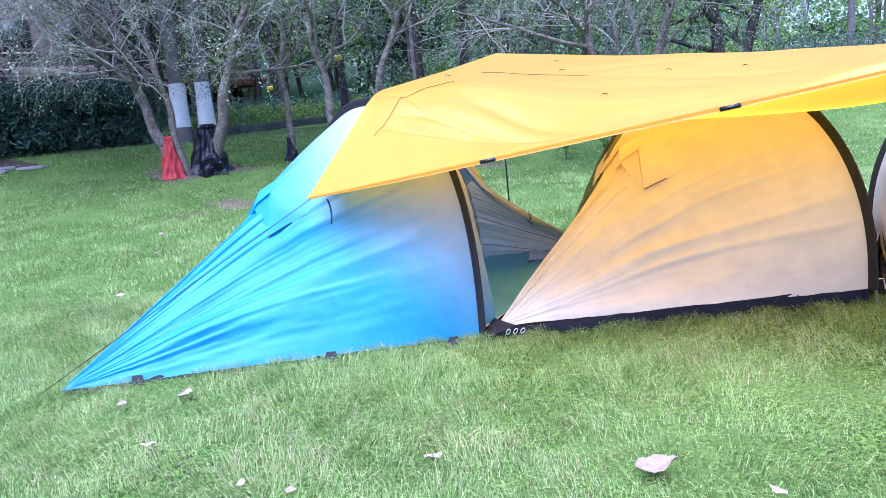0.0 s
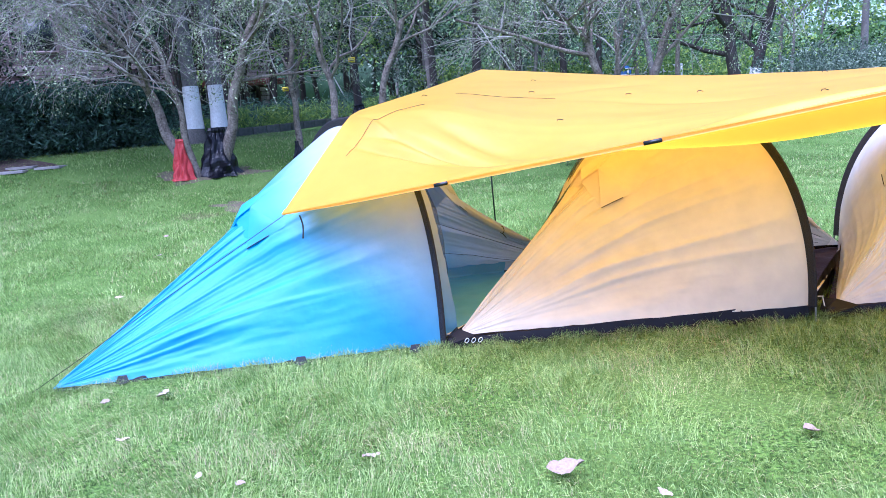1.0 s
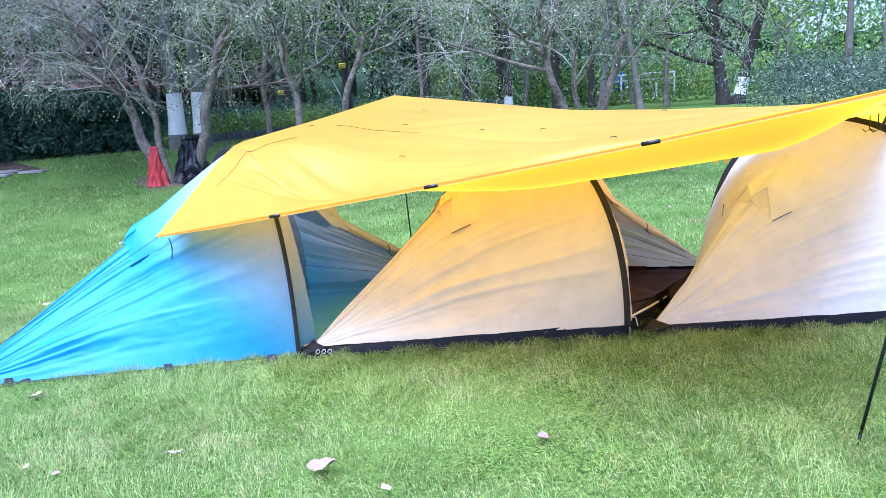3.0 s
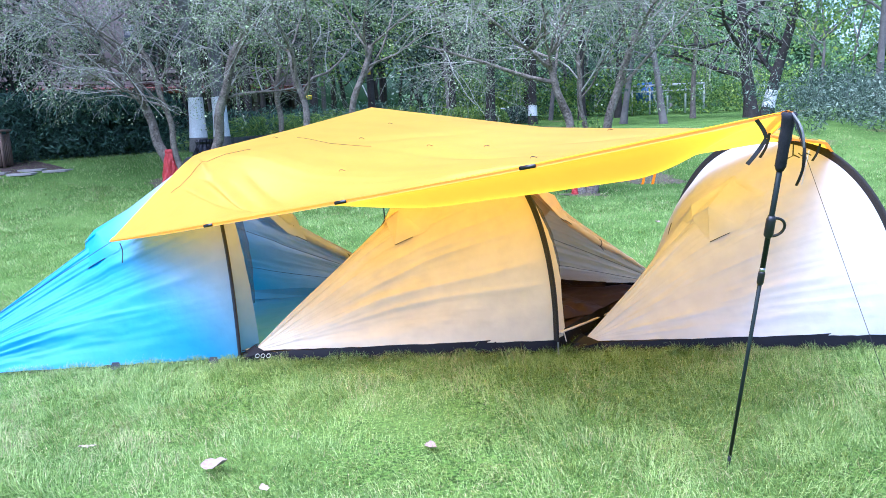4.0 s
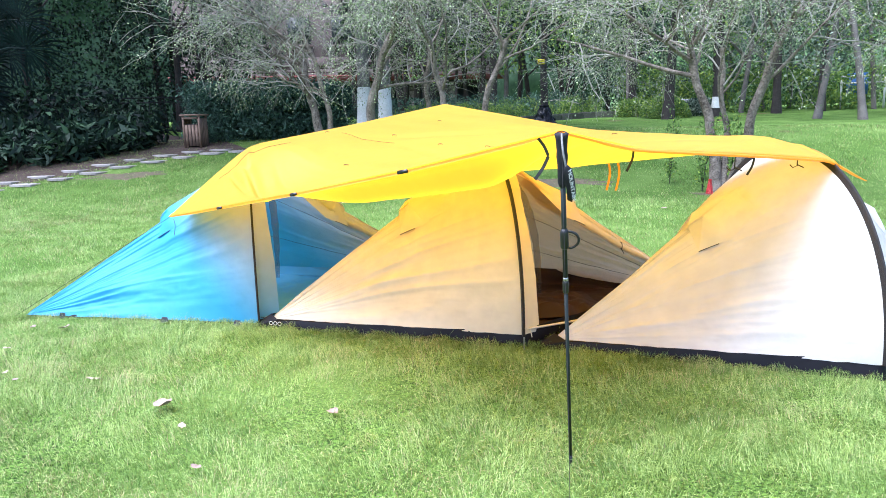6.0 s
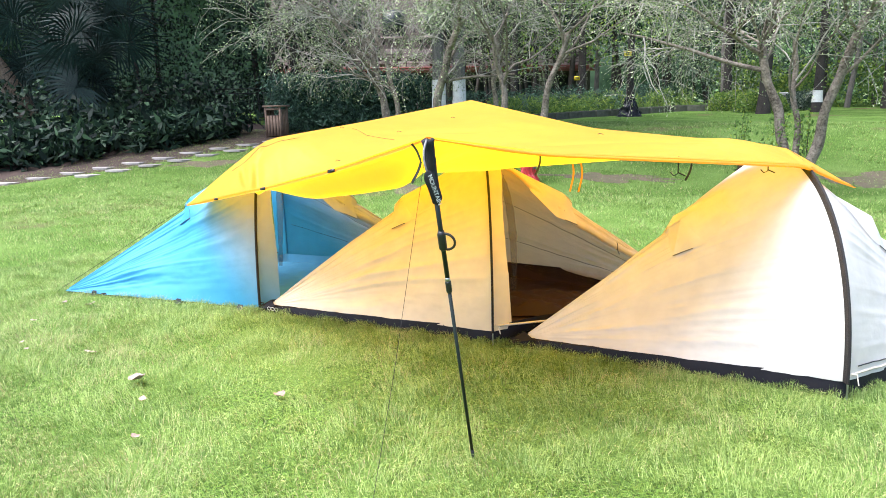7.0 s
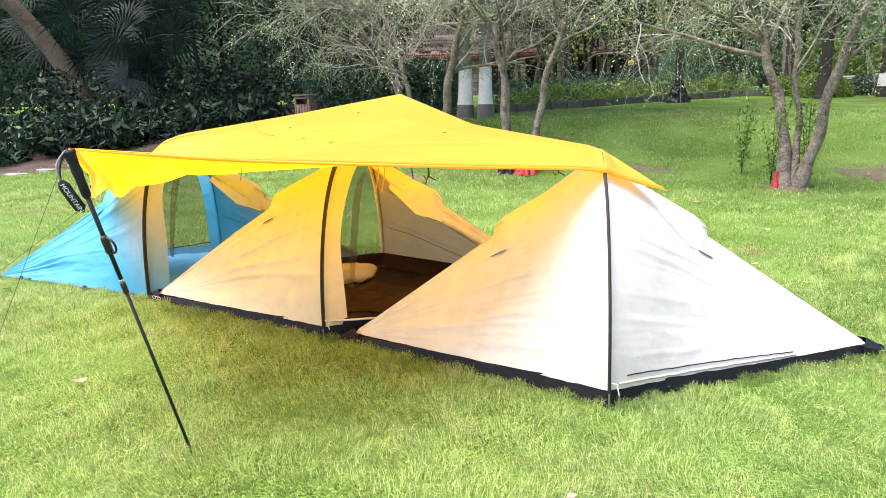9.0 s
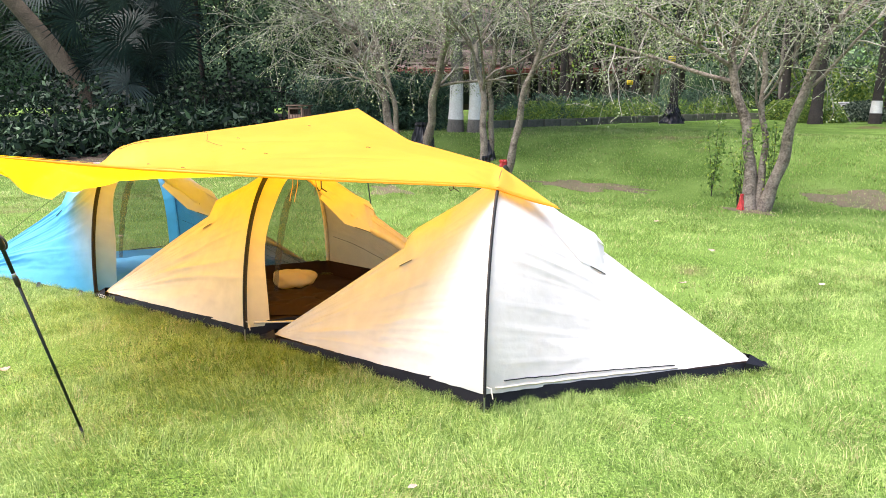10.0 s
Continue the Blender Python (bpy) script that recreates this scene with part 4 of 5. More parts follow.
big_tree("dark_trunk_tree", -0.9, 25.5, 0.14, 7.0, (0.0, 0.0), M_BARKDARK, M_LEAFD, 25, "dark trunk with a white-painted foot", 0.7, 4000, 2.8)
big_tree("dark_trunk_tree", -9.4, 26.0, 0.17, 7.5, (0.0, 0.0), M_BARKDARK, M_LEAFD, 26, "dark trunk in front of the brick house", 0, 4000, 2.8)
big_tree("dark_trunk_tree", -10.5, 23.0, 0.12, 7.5, (0.02, 0.0), M_BARKDARK, M_LEAFD, 27, "dark trunk in front of the brick house", 0, 4000, 2.8)
big_tree("forked_tree", 6.3, 26.2, 0.22, 5.5, (-0.10, 0.0), M_BARKDARK, M_LEAFB, 28, "dark forked tree on the mound", 0, 2600, 3.2, 0.12, 9, 3)
big_tree("forked_tree", 6.75, 26.3, 0.20, 5.5, (0.24, 0.0), M_BARKDARK, M_LEAFB, 29, "dark leaning tree with a pale foot on the mound", 0.9, 2600, 3.2, 0.12, 9, 3)
big_tree("slim_tree", 4.5, 27.0, 0.09, 5.5, (0.02, 0.0), M_BARK, M_LEAFB, 30, "slim tree with yellow-green leaves on the mound", 0, 3000, 2.2, 0.11, 8, 4)
big_tree("slim_tree", 9.6, 24.5, 0.12, 6.0, (-0.01, 0.0), M_BARKGREY, M_LEAFB, 131, "slim grey-barked tree with bright leaves", 0, 3000, 2.8, 0.12, 9, 3)
big_tree("slim_tree", 2.2, 24.0, 0.10, 6.0, (0.10, 0.02), M_BARKGREY, M_LEAFG, 132, "slim leaning tree beyond the mound", 0, 3000, 2.5, 0.11, 8, 4)
big_tree("slim_tree", 3.4, 22.8, 0.10, 6.0, (-0.16, 0.02), M_BARKGREY, M_LEAFG, 133, "slim leaning tree beyond the mound", 0, 3000, 2.5, 0.11, 8, 4)


for k, (x, y, r) in enumerate(((-4.1, 26.8, 0.15), (-1.6, 29.2, 0.17), (0.6, 28.2, 0.14), (1.9, 29.6, 0.13))):
    big_tree("dark_trunk_tree", x, y, r, 7.5, (0.01 * (k - 1), 0.0), M_BARKDARK, M_LEAFD, 140 + k, "straight dark trunk in the wood behind the lawn", 0, 2500, 2.6, 0.12, 5, 8)


def woods(name, label, band, n_trunks, n_clump, leafmat, bark, seed, zlo, zhi, leaf, per=90, rad=0.9, trunk_r=(0.06, 0.16), aspect=0.55):
    """A far stretch of wood: trunks and leafy clumps along a band of the plan, one uncountable mass."""
    rng = np.random.default_rng(seed)
    (x0, y0), (x1, y1), depth = band
    nx, ny = -(y1 - y0), (x1 - x0)
    ln = math.hypot(nx, ny); nx, ny = nx / ln, ny / ln
    lines = []
    for i in range(n_trunks):
        s, q = rng.uniform(), rng.uniform(0, depth)
        x, y = x0 + (x1 - x0) * s + nx * q, y0 + (y1 - y0) * s + ny * q
        z = hz(x, y) - 0.1
        H = rng.uniform(4.5, 8)
        lx, ly = rng.normal(size=2) * 0.06
        lines.append(([np.array([x + lx * H * t + 0.1 * math.sin(5 * t + i), y + ly * H * t, z + H * t]) for t in np.linspace(0, 1, 7)], np.linspace(1, 0.4, 7) * rng.uniform(*trunk_r)))
        for j in range(3):
            t = rng.uniform(0.3, 0.8); a = rng.uniform(0, 6.3); l = rng.uniform(1, 2.2)
            p = np.array([x + lx * H * t, y + ly * H * t, z + H * t])
            d = np.array([math.cos(a), math.sin(a), 0.8])
            lines.append(([p, p + d * l * 0.5, p + d * l + np.array([0, 0, 0.3])], [0.05, 0.035, 0.012]))
    ob = thing(name, pose(0, 0, 0), label, "trees", kind="stuff")
    if lines:
        tubes("trunks", lines, bark, ob, 6)
    cs = []
    for i in range(n_clump):
        s, q = rng.uniform(), rng.uniform(0, depth)
        x, y = x0 + (x1 - x0) * s + nx * q, y0 + (y1 - y0) * s + ny * q
        z = hz(x, y) + rng.uniform(zlo, zhi)
        r = rad * rng.uniform(0.5, 1.3)
        d = rng.normal(size=(per, 3)); d /= np.linalg.norm(d, axis=1)[:, None]
        cs.append(np.array([x, y, z]) + d * (r * rng.uniform(0.5, 1.0, per) ** 0.5)[:, None] * np.array([1, 1, 0.7]))
    leaf_cloud("foliage", np.concatenate(cs), leaf, leafmat, rng, ob, aspect)
    return ob


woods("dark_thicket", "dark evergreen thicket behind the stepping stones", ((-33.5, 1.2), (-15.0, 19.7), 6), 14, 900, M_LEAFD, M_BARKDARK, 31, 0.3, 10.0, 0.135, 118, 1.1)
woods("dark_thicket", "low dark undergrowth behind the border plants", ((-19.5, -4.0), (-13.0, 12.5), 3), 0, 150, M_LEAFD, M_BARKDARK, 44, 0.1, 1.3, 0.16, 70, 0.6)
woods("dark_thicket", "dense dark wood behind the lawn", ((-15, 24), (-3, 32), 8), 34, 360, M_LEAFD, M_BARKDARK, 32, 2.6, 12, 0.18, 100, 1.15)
woods("light_wood", "lighter green wood behind the lawn", ((-12, 24), (6, 30), 6), 10, 250, M_LEAFB, M_BARKGREY, 33, 2.0, 9, 0.14, 80)
woods("light_wood", "trees beyond the mound, haze painted into their light green", ((3, 37), (28, 33), 10), 12, 150, M_LEAFFAR, M_BARKGREY, 34, 1.2, 10, 0.17, 100, 1.3)
woods("grey_green_wood", "distant trees with haze painted into their pale green", ((-14, 50), (44, 46), 10), 10, 300, M_LEAFFAR, M_BARKGREY, 35, 0.5, 14, 0.34, 90, 2.2)
woods("shrub_border", "low dark shrubs along the lawn's edge", ((-9.8, 11.6), (-7.3, 14.2), 2.4), 0, 480, M_HEDGE, M_BARKDARK, 36, 0.05, 1.25, 0.11, 110, 0.42, aspect=0.25)
woods("grey_green_wood", "soft grey-green trees behind the stone kerb", ((-6, 26.5), (4, 31), 5), 0, 170, M_LEAFG, M_BARKGREY, 136, 0.6, 7, 0.13, 110, 0.9)
woods("shrub_border", "mixed shrubs behind the stone kerb", ((-8.6, 19.0), (-5.6, 28.5), 3), 0, 190, M_HEDGE, M_BARKDARK, 37, 0.05, 0.75, 0.12, 90, 0.42, aspect=0.25)
woods("grassy_border", "tall strap-leaved border plants behind the stone kerb", ((-8.2, 18.0), (-5.2, 27.5), 1.6), 0, 130, M_LEAFB, M_BARKDARK, 43, 0.05, 0.6, 0.24, 60, 0.35, aspect=0.09)
woods("light_wood", "fresh green trees far behind the mound", ((9, 34), (24, 32), 6), 6, 190, M_LEAFB, M_BARKGREY, 137, 1.0, 11, 0.17, 100, 1.3)
woods("shrub_border", "mixed shrubs behind the lawn", ((-4.5, 27.5), (10, 33), 4), 0, 240, M_LEAFB, M_BARKDARK, 38, 0.1, 1.6, 0.12, 90, 0.6)
woods("grey_shrubs", "grey-green shrubs beside the mound", ((7.4, 17.0), (12, 23), 3), 0, 160, M_LEAFG, M_BARKDARK, 39, 0.1, 1.1, 0.10, 120, 0.6, aspect=0.25)
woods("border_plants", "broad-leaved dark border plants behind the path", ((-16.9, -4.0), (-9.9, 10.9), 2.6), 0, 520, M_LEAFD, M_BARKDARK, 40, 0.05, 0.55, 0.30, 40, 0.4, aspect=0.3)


# leaf clumps overhead, out of view, added only to shade lawn and thicket
woods("tall_canopy", "unseen high leaf clumps added to shade the back lawn", ((-14, 8.5), (-1, 11), 9), 0, 680, M_LEAFD, M_BARKDARK, 41, 6.5, 11, 0.32, 40, 1.3)
woods("tall_canopy", "unseen high leaf clumps added to shade the left end of the lawn", ((-13, 2.5), (-5.5, 7.5), 5), 0, 55, M_LEAFD, M_BARKDARK, 45, 7.0, 10.5, 0.34, 40, 1.3)
woods("tall_canopy", "unseen high leaf clumps added to shade the thicket behind the stepping stones", ((-30, -2), (-12, 12), 11), 0, 620, M_LEAFD, M_BARKDARK, 42, 6.5, 11, 0.32, 40, 1.3)


def backdrop():
    """The dark tree line that closes the view far off."""
    def f(u, v):
        a = radians(-30 + 215 * u)
        r = 75 + 3 * noise.noise(Vector((u * 40, v * 6, 1)))
        top = 5 + 21 * float(sst(0.42, 0.6, u)) + 5 * noise.noise(Vector((u * 22, 0, 5))) + 2.5 * noise.noise(Vector((u * 90, 0, 2)))
        return Vector((r * math.cos(a) - 1.5 * v, r * math.sin(a) + 8, -1 + v * top))
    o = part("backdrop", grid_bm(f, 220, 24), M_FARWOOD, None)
    tagged(o, "far tree line in dull greens", "tree line", kind="structure")


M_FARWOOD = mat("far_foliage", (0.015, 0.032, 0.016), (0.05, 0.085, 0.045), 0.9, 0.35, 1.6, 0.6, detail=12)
backdrop()


# ---- palm, path and border ----
def fan_palm(x, y, seed, fronds=60, label="leaning trunk among dark fan palm fronds"):
    rng = np.random.default_rng(seed)
    z = hz(x, y) - 0.05
    ob = thing("fan_palm", pose(x, y, z), label, "palm")
    pts = [np.array([-0.46 * (h / 3) ** 1.6, -1.36 * (h / 3) ** 1.5, h]) for h in np.linspace(0, 5.6, 14)]
    tubes("trunk", [(pts, np.linspace(0.30, 0.17, 14) * (1 + 0.25 * np.exp(-np.arange(14.0))))], M_BARKPALM, ob, 12)
    for i in range(fronds):
        a = rng.uniform(0, 2 * math.pi)
        foot = np.array([rng.uniform(-3.0, 3.2), rng.uniform(0.3, 2.0), rng.uniform(0.9, 4.4)])
        L = rng.uniform(0.7, 1.4)
        d = np.array([math.cos(a), math.sin(a) - 0.35, rng.uniform(0.0, 0.7)]); d /= np.linalg.norm(d)
        hub = foot + d * L
        fr = thing("frond", None); fr.parent = ob
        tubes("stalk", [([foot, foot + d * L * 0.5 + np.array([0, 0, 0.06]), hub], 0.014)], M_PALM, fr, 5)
        up = rng.normal(size=3) * 0.45 + np.array([0.8, -0.45, 0.35]); up /= np.linalg.norm(up)
        d = d - up * (d @ up); d /= np.linalg.norm(d)
        side = np.cross(d, up)
        V, F = [], []
        nb = 26
        for k in range(nb):
            b = (k / (nb - 1) - 0.5) * radians(250)
            q = d * math.cos(b) + side * math.sin(b)
            w = np.cross(q, up); w /= np.linalg.norm(w)
            l = rng.uniform(0.95, 1.25) * (1 - 0.25 * abs(b) / 2.2)
            o = len(V)
            V += [hub + q * 0.03, hub + q * l * 0.5 + w * 0.03 + up * 0.02, hub + q * l - np.array([0, 0, 0.18 * l]), hub + q * l * 0.5 - w * 0.03 + up * 0.02]
            F.append([o, o + 1, o + 2, o + 3])
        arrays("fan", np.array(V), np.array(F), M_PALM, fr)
    return ob


fan_palm(-17.2, 9.05, 51)


def lump_bm(sx, sy, sz, seed, jag=0.08, n=10):
    """A flat stone with an uneven outline and worn rim."""
    bm = bmesh.new()
    rng = random.Random(seed)
    out = []
    for k in range(n):
        a = 2 * math.pi * k / n
        c, s = math.cos(a), math.sin(a)
        m = 1 / max(abs(c), abs(s)) ** 0.8
        j = 1 + rng.uniform(-jag, jag)
        out.append((sx * 0.5 * c * m * j, sy * 0.5 * s * m * j))
    rings = [[bm.verts.new((x * k, y * k, z)) for x, y in out] for k, z in ((1, -sz * 0.6), (1, sz * 0.3), (0.95, sz * 0.4))]
    for a, b in zip(rings, rings[1:]):
        for k in range(n):
            bm.faces.new((a[k], a[(k + 1) % n], b[(k + 1) % n], b[k]))
    bm.faces.new(rings[-1])
    return bm


path = thing("stepping_stone_path", pose(0, 0, 0), "double row of pale stepping stones along the border", "path", kind="structure")
stone_meshes = []
for k in range(4):
    o = part("stone", lump_bm(0.46, 0.40, 0.04, k), M_STONE, path, smooth=False)
    stone_meshes.append(o.data)
    o.location = (-12.0 + 0.35 * k, 6.9 + 0.62 * k, hz(-12.0 + 0.35 * k, 6.9 + 0.62 * k) + 0.02)
    o.rotation_euler = (0, 0, 1.0)
stone_line = [Vector(p) for p in ((-11.7, 2.2, 0), (-11.3, 4.6, 0), (-11.15, 5.6, 0), (-10.85, 6.6, 0), (-10.45, 7.7, 0), (-10.05, 8.6, 0), (-9.8, 9.4, 0), (-9.4, 10.2, 0), (-9.0, 10.85, 0), (-8.2, 11.5, 0))]
for k in range(17):
    p = spline(stone_line, (k + 0.3) / 17)
    for row in range(2 if k > 7 else 1):
        x, y = p.x + 0.53 * row, p.y + 0.04 * row
        o = new("stone", stone_meshes[(k * 3 + row) % 4]); o.parent = path
        o.location = (x, y, hz(x, y) - 0.006)
        o.rotation_euler = (0, 0, radians(14 + 7 * math.sin(k * 2.1 + row)))
for o in list(path.children)[:4]:
    bpy.data.objects.remove(o)


def soil_strip():
    def f(u, v):
        a = spline(stone_line, u)
        x = a.x + 0.34 - 15.0 * (1 - v) ** 1.5
        y = a.y - 0.1 + 8.0 * (1 - v) ** 1.5
        w = 0.12 * noise.noise(Vector((u * 9, v * 2, 4)))
        return Vector((x + w, y + w, hz(x + w, y + w) + 0.004 - 0.03 * max(0, v - 0.94) / 0.06))
    o = part("border_soil", grid_bm(f, 40, 30), M_SOIL)
    tagged(o, "bare brown soil beside the stepping stones", "soil", kind="structure")


soil_strip()


def litter_bin(x, y):
    ob = thing("litter_bin", pose(x, y, hz(x, y) - 0.02, 0, 0, 20) @ Matrix.Scale(0.76, 4), "weathered wooden slatted litter bin with roof", "litter bin")
    for sx in (-1, 1):
        for sy in (-1, 1):
            o = part("post", box_bm(0.06, 0.06, 0.92, (sx * 0.25, sy * 0.2, 0.46), 0.006), M_WOOD, ob)
    for k in range(4):
        part("slat", box_bm(0.085, 0.025, 0.62, (-0.16 + 0.107 * k, -0.215, 0.36), 0.004), M_WOOD, ob)
        part("slat", box_bm(0.025, 0.085, 0.80, (-0.265, -0.13 + 0.09 * k, 0.45), 0.004), M_WOOD, ob)
        part("slat", box_bm(0.025, 0.085, 0.80, (0.265, -0.13 + 0.09 * k, 0.45), 0.004), M_WOOD, ob)
    part("rail", box_bm(0.5, 0.03, 0.06, (0, -0.215, 0.86), 0.004), M_WOOD, ob)
    part("liner", box_bm(0.40, 0.30, 0.66, (0, 0.0, 0.36), 0.02), M_BLACK, ob, "dark bin liner box")
    part("roof", box_bm(0.66, 0.54, 0.05, (0, 0, 0.95), 0.01), M_WOOD, ob)


litter_bin(-9.4, 11.3)


# ---- bare patches, sapling, round bush and bench ----
def soil_patch(x, y, sx, sy, rot, seed):
    def f(u, v):
        a = 2 * math.pi * u
        r = v * (1 + 0.8 * noise.noise(Vector((math.cos(a) * 1.7 + seed, math.sin(a) * 1.7, seed))) + 0.45 * noise.noise(Vector((math.cos(a) * 5 + seed, math.sin(a) * 5, seed))))
        px, py = sx * r * math.cos(a), sy * r * math.sin(a)
        c, q = math.cos(radians(rot)), math.sin(radians(rot))
        X, Y = x + px * c - py * q, y + px * q + py * c
        return Vector((X, Y, hz(X, Y) + 0.017 * (1 - v ** 2) - 0.012 + 0.008 * noise.noise(Vector((X * 6, Y * 6, 1)))))
    o = part("bare_patch", grid_bm(f, 36, 8), M_PATCH)
    tagged(o, "patch of bare brown soil with thin grass", "soil", kind="structure")


M_PATCH = mat("worn_soil_and_grass", (0.155, 0.105, 0.08), (0.085, 0.095, 0.042), 0.95, 5, 60, 0.8)
for k, (x, y, sx, sy, rot) in enumerate(((2.8, 13.2, 1.0, 0.6, 20), (-1.2, 11.5, 1.3, 0.35, 15), (-3.4, 9.3, 0.7, 0.35, -20), (-5.0, 11.1, 1.1, 0.6, 10), (-8.7, 8.85, 1.15, 0.42, 36), (1.85, 11.55, 0.4, 0.3, 0), (3.1, 12.9, 0.6, 0.4, 0))):
    soil_patch(x, y, sx * 0.75, sy * 0.75, rot, k * 1.7)


def sapling(x, y, seed):
    rng = np.random.default_rng(seed)
    ob = thing("sapling", pose(x, y, hz(x, y) - 0.01), "thin green sapling growing in the lawn", "sapling", "saplings")
    tips = []
    for k in range(4):
        d = rng.normal(size=2) * 0.13
        H = rng.uniform(0.8, 1.25)
        pts = [np.array([d[0] * t ** 1.5, d[1] * t ** 1.5, H * t]) for t in np.linspace(0, 1, 7)]
        tubes("stem", [(pts, np.linspace(0.006, 0.002, 7))], M_BARKDARK, ob, 5)
        for t in np.linspace(0.12, 1, 85):
            tips.append(np.array([d[0] * t ** 1.5, d[1] * t ** 1.5, H * t]) + rng.normal(size=3) * np.array([0.05, 0.05, 0.03]))
    tagged(leaf_cloud("leafage", np.array(tips), 0.062, M_LEAFB, rng, ob, 0.45), kind="stuff")


sapling(0.95, 12.1, 1)
sapling(2.0, 11.75, 2)
sapling(1.55, 11.7, 3)


def round_bush(x, y, r, seed, leafmat, label):
    rng = np.random.default_rng(seed)
    ob = thing("round_bush", pose(x, y, hz(x, y)), label, "bush", "clipped bushes")
    d = rng.normal(size=(7000, 3)); d /= np.linalg.norm(d, axis=1)[:, None]
    d[:, 2] = np.abs(d[:, 2])
    bump = 1 + 0.08 * np.sin(5 * d[:, 0] + 1) * np.sin(6 * d[:, 1]) + 0.06 * rng.normal(size=7000)
    tagged(leaf_cloud("foliage", d * (r * bump)[:, None] * np.array([1, 1, 0.85]), 0.07, leafmat, rng, ob, 0.55), kind="stuff")
    tubes("stem", [([(0, 0, 0), (0, 0, r * 0.7)], [0.06, 0.03])], M_BARKDARK, ob, 6)


round_bush(-2.6, 25.6, 0.8, 61, M_LEAFB, "clipped round light green bush")
round_bush(-1.7, 27.0, 0.65, 62, M_LEAFG, "clipped round grey-green bush")
round_bush(-3.9, 26.6, 0.7, 63, M_LEAFB, "clipped round green bush at the lawn's edge")


def hand_cart(x, y):
    ob = thing("hand_cart", pose(x, y, hz(x, y), 0, 0, 18) @ Matrix.Scale(0.9, 4), "small white two-wheeled cart parked by the bushes", "cart")
    part("box", box_bm(1.2, 0.6, 0.30, (0, 0, 0.42), 0.02), M_LIME, ob)
    part("rim", box_bm(1.26, 0.66, 0.05, (0, 0, 0.585), 0.01), M_LIME, ob)
    part("panel", box_bm(0.55, 0.01, 0.16, (-0.2, -0.308, 0.42), 0.003), M_IRON, ob, "dark plate on the side")
    for sy in (-1, 1):
        w = part("wheel", lathe_bm([(0.10, -0.03), (0.17, -0.03), (0.18, 0.0), (0.17, 0.03), (0.10, 0.03)], 18), M_BLACK, ob)
        w.matrix_parent_inverse = Matrix()
        w.location = (0.1, sy * 0.34, 0.18); w.rotation_euler = (radians(90), 0, 0)
        part("hub", lathe_bm([(0.09, -0.02), (0.09, 0.02)], 12), M_LIME, w)
    part("leg", box_bm(0.05, 0.05, 0.28, (-0.5, 0, 0.14)), M_IRON, ob)
    tubes("handle", [([(0.55, 0, 0.5), (0.9, 0, 0.62), (1.05, 0, 0.64)], 0.02)], M_IRON, ob, 6)


hand_cart(-2.15, 27.8)


def metal_frame(x, y, w, h):
    ob = thing("metal_frame", pose(x, y, hz(x, y)), "pale metal exercise frame beyond the mound", "frame")
    for k in range(5):
        part("post", box_bm(0.07, 0.07, h, (w * k / 4, 0, h / 2)), M_LIME, ob)
    part("rail", box_bm(w + 0.1, 0.07, 0.09, (w / 2, 0, h)), M_LIME, ob)
    part("rail", box_bm(w + 0.1, 0.07, 0.06, (w / 2, 0, h * 0.8)), M_LIME, ob)
    part("box", box_bm(0.7, 0.5, 0.8, (0.5, 0.6, 0.9), 0.02), mat("blue_paint", (0.08, 0.2, 0.5), None, 0.5), ob, "blue painted box")


metal_frame(2.4, 31.5, 2.8, 1.15)


def stake(a, b, name, label, r=0.03):
    o = tubes(name, [([Vector(a), Vector(b)], r)], M_LIME, None, 6)
    tagged(o, label, "stake")


stake((-8.7, 31.8, 1.1), (-10.0, 33.0, 3.05), "tree_stake", "pale leaning stake in the wood")

# ---- stone kerb ----
kerb = thing("stone_kerb", pose(0, 0, 0), "low rough stone kerb along the back of the lawn", "kerb", kind="structure")
kerb_line = [Vector((-7.8, 16.4, 0)), Vector((-7.6, 17.6, 0)), Vector((-6.9, 21.4, 0)), Vector((-5.4, 26.0, 0)), Vector((-2.3, 27.3, 0))]
kmesh = []
for k in range(3):
    o = part("kerb_stone", lump_bm(0.62, 0.3, 0.34, 40 + k, 0.06), M_KERB, kerb, smooth=False)
    kmesh.append(o.data)
    bpy.data.objects.remove(o)
for k in range(21):
    p = spline(kerb_line, (k + 0.5) / 21); q = spline(kerb_line, min(1, (k + 0.9) / 21))
    o = new("kerb_stone", kmesh[k % 3]); o.parent = kerb
    o.location = (p.x, p.y, hz(p.x, p.y) + 0.06)
    o.rotation_euler = (0, 0, math.atan2(q.y - p.y, q.x - p.x))


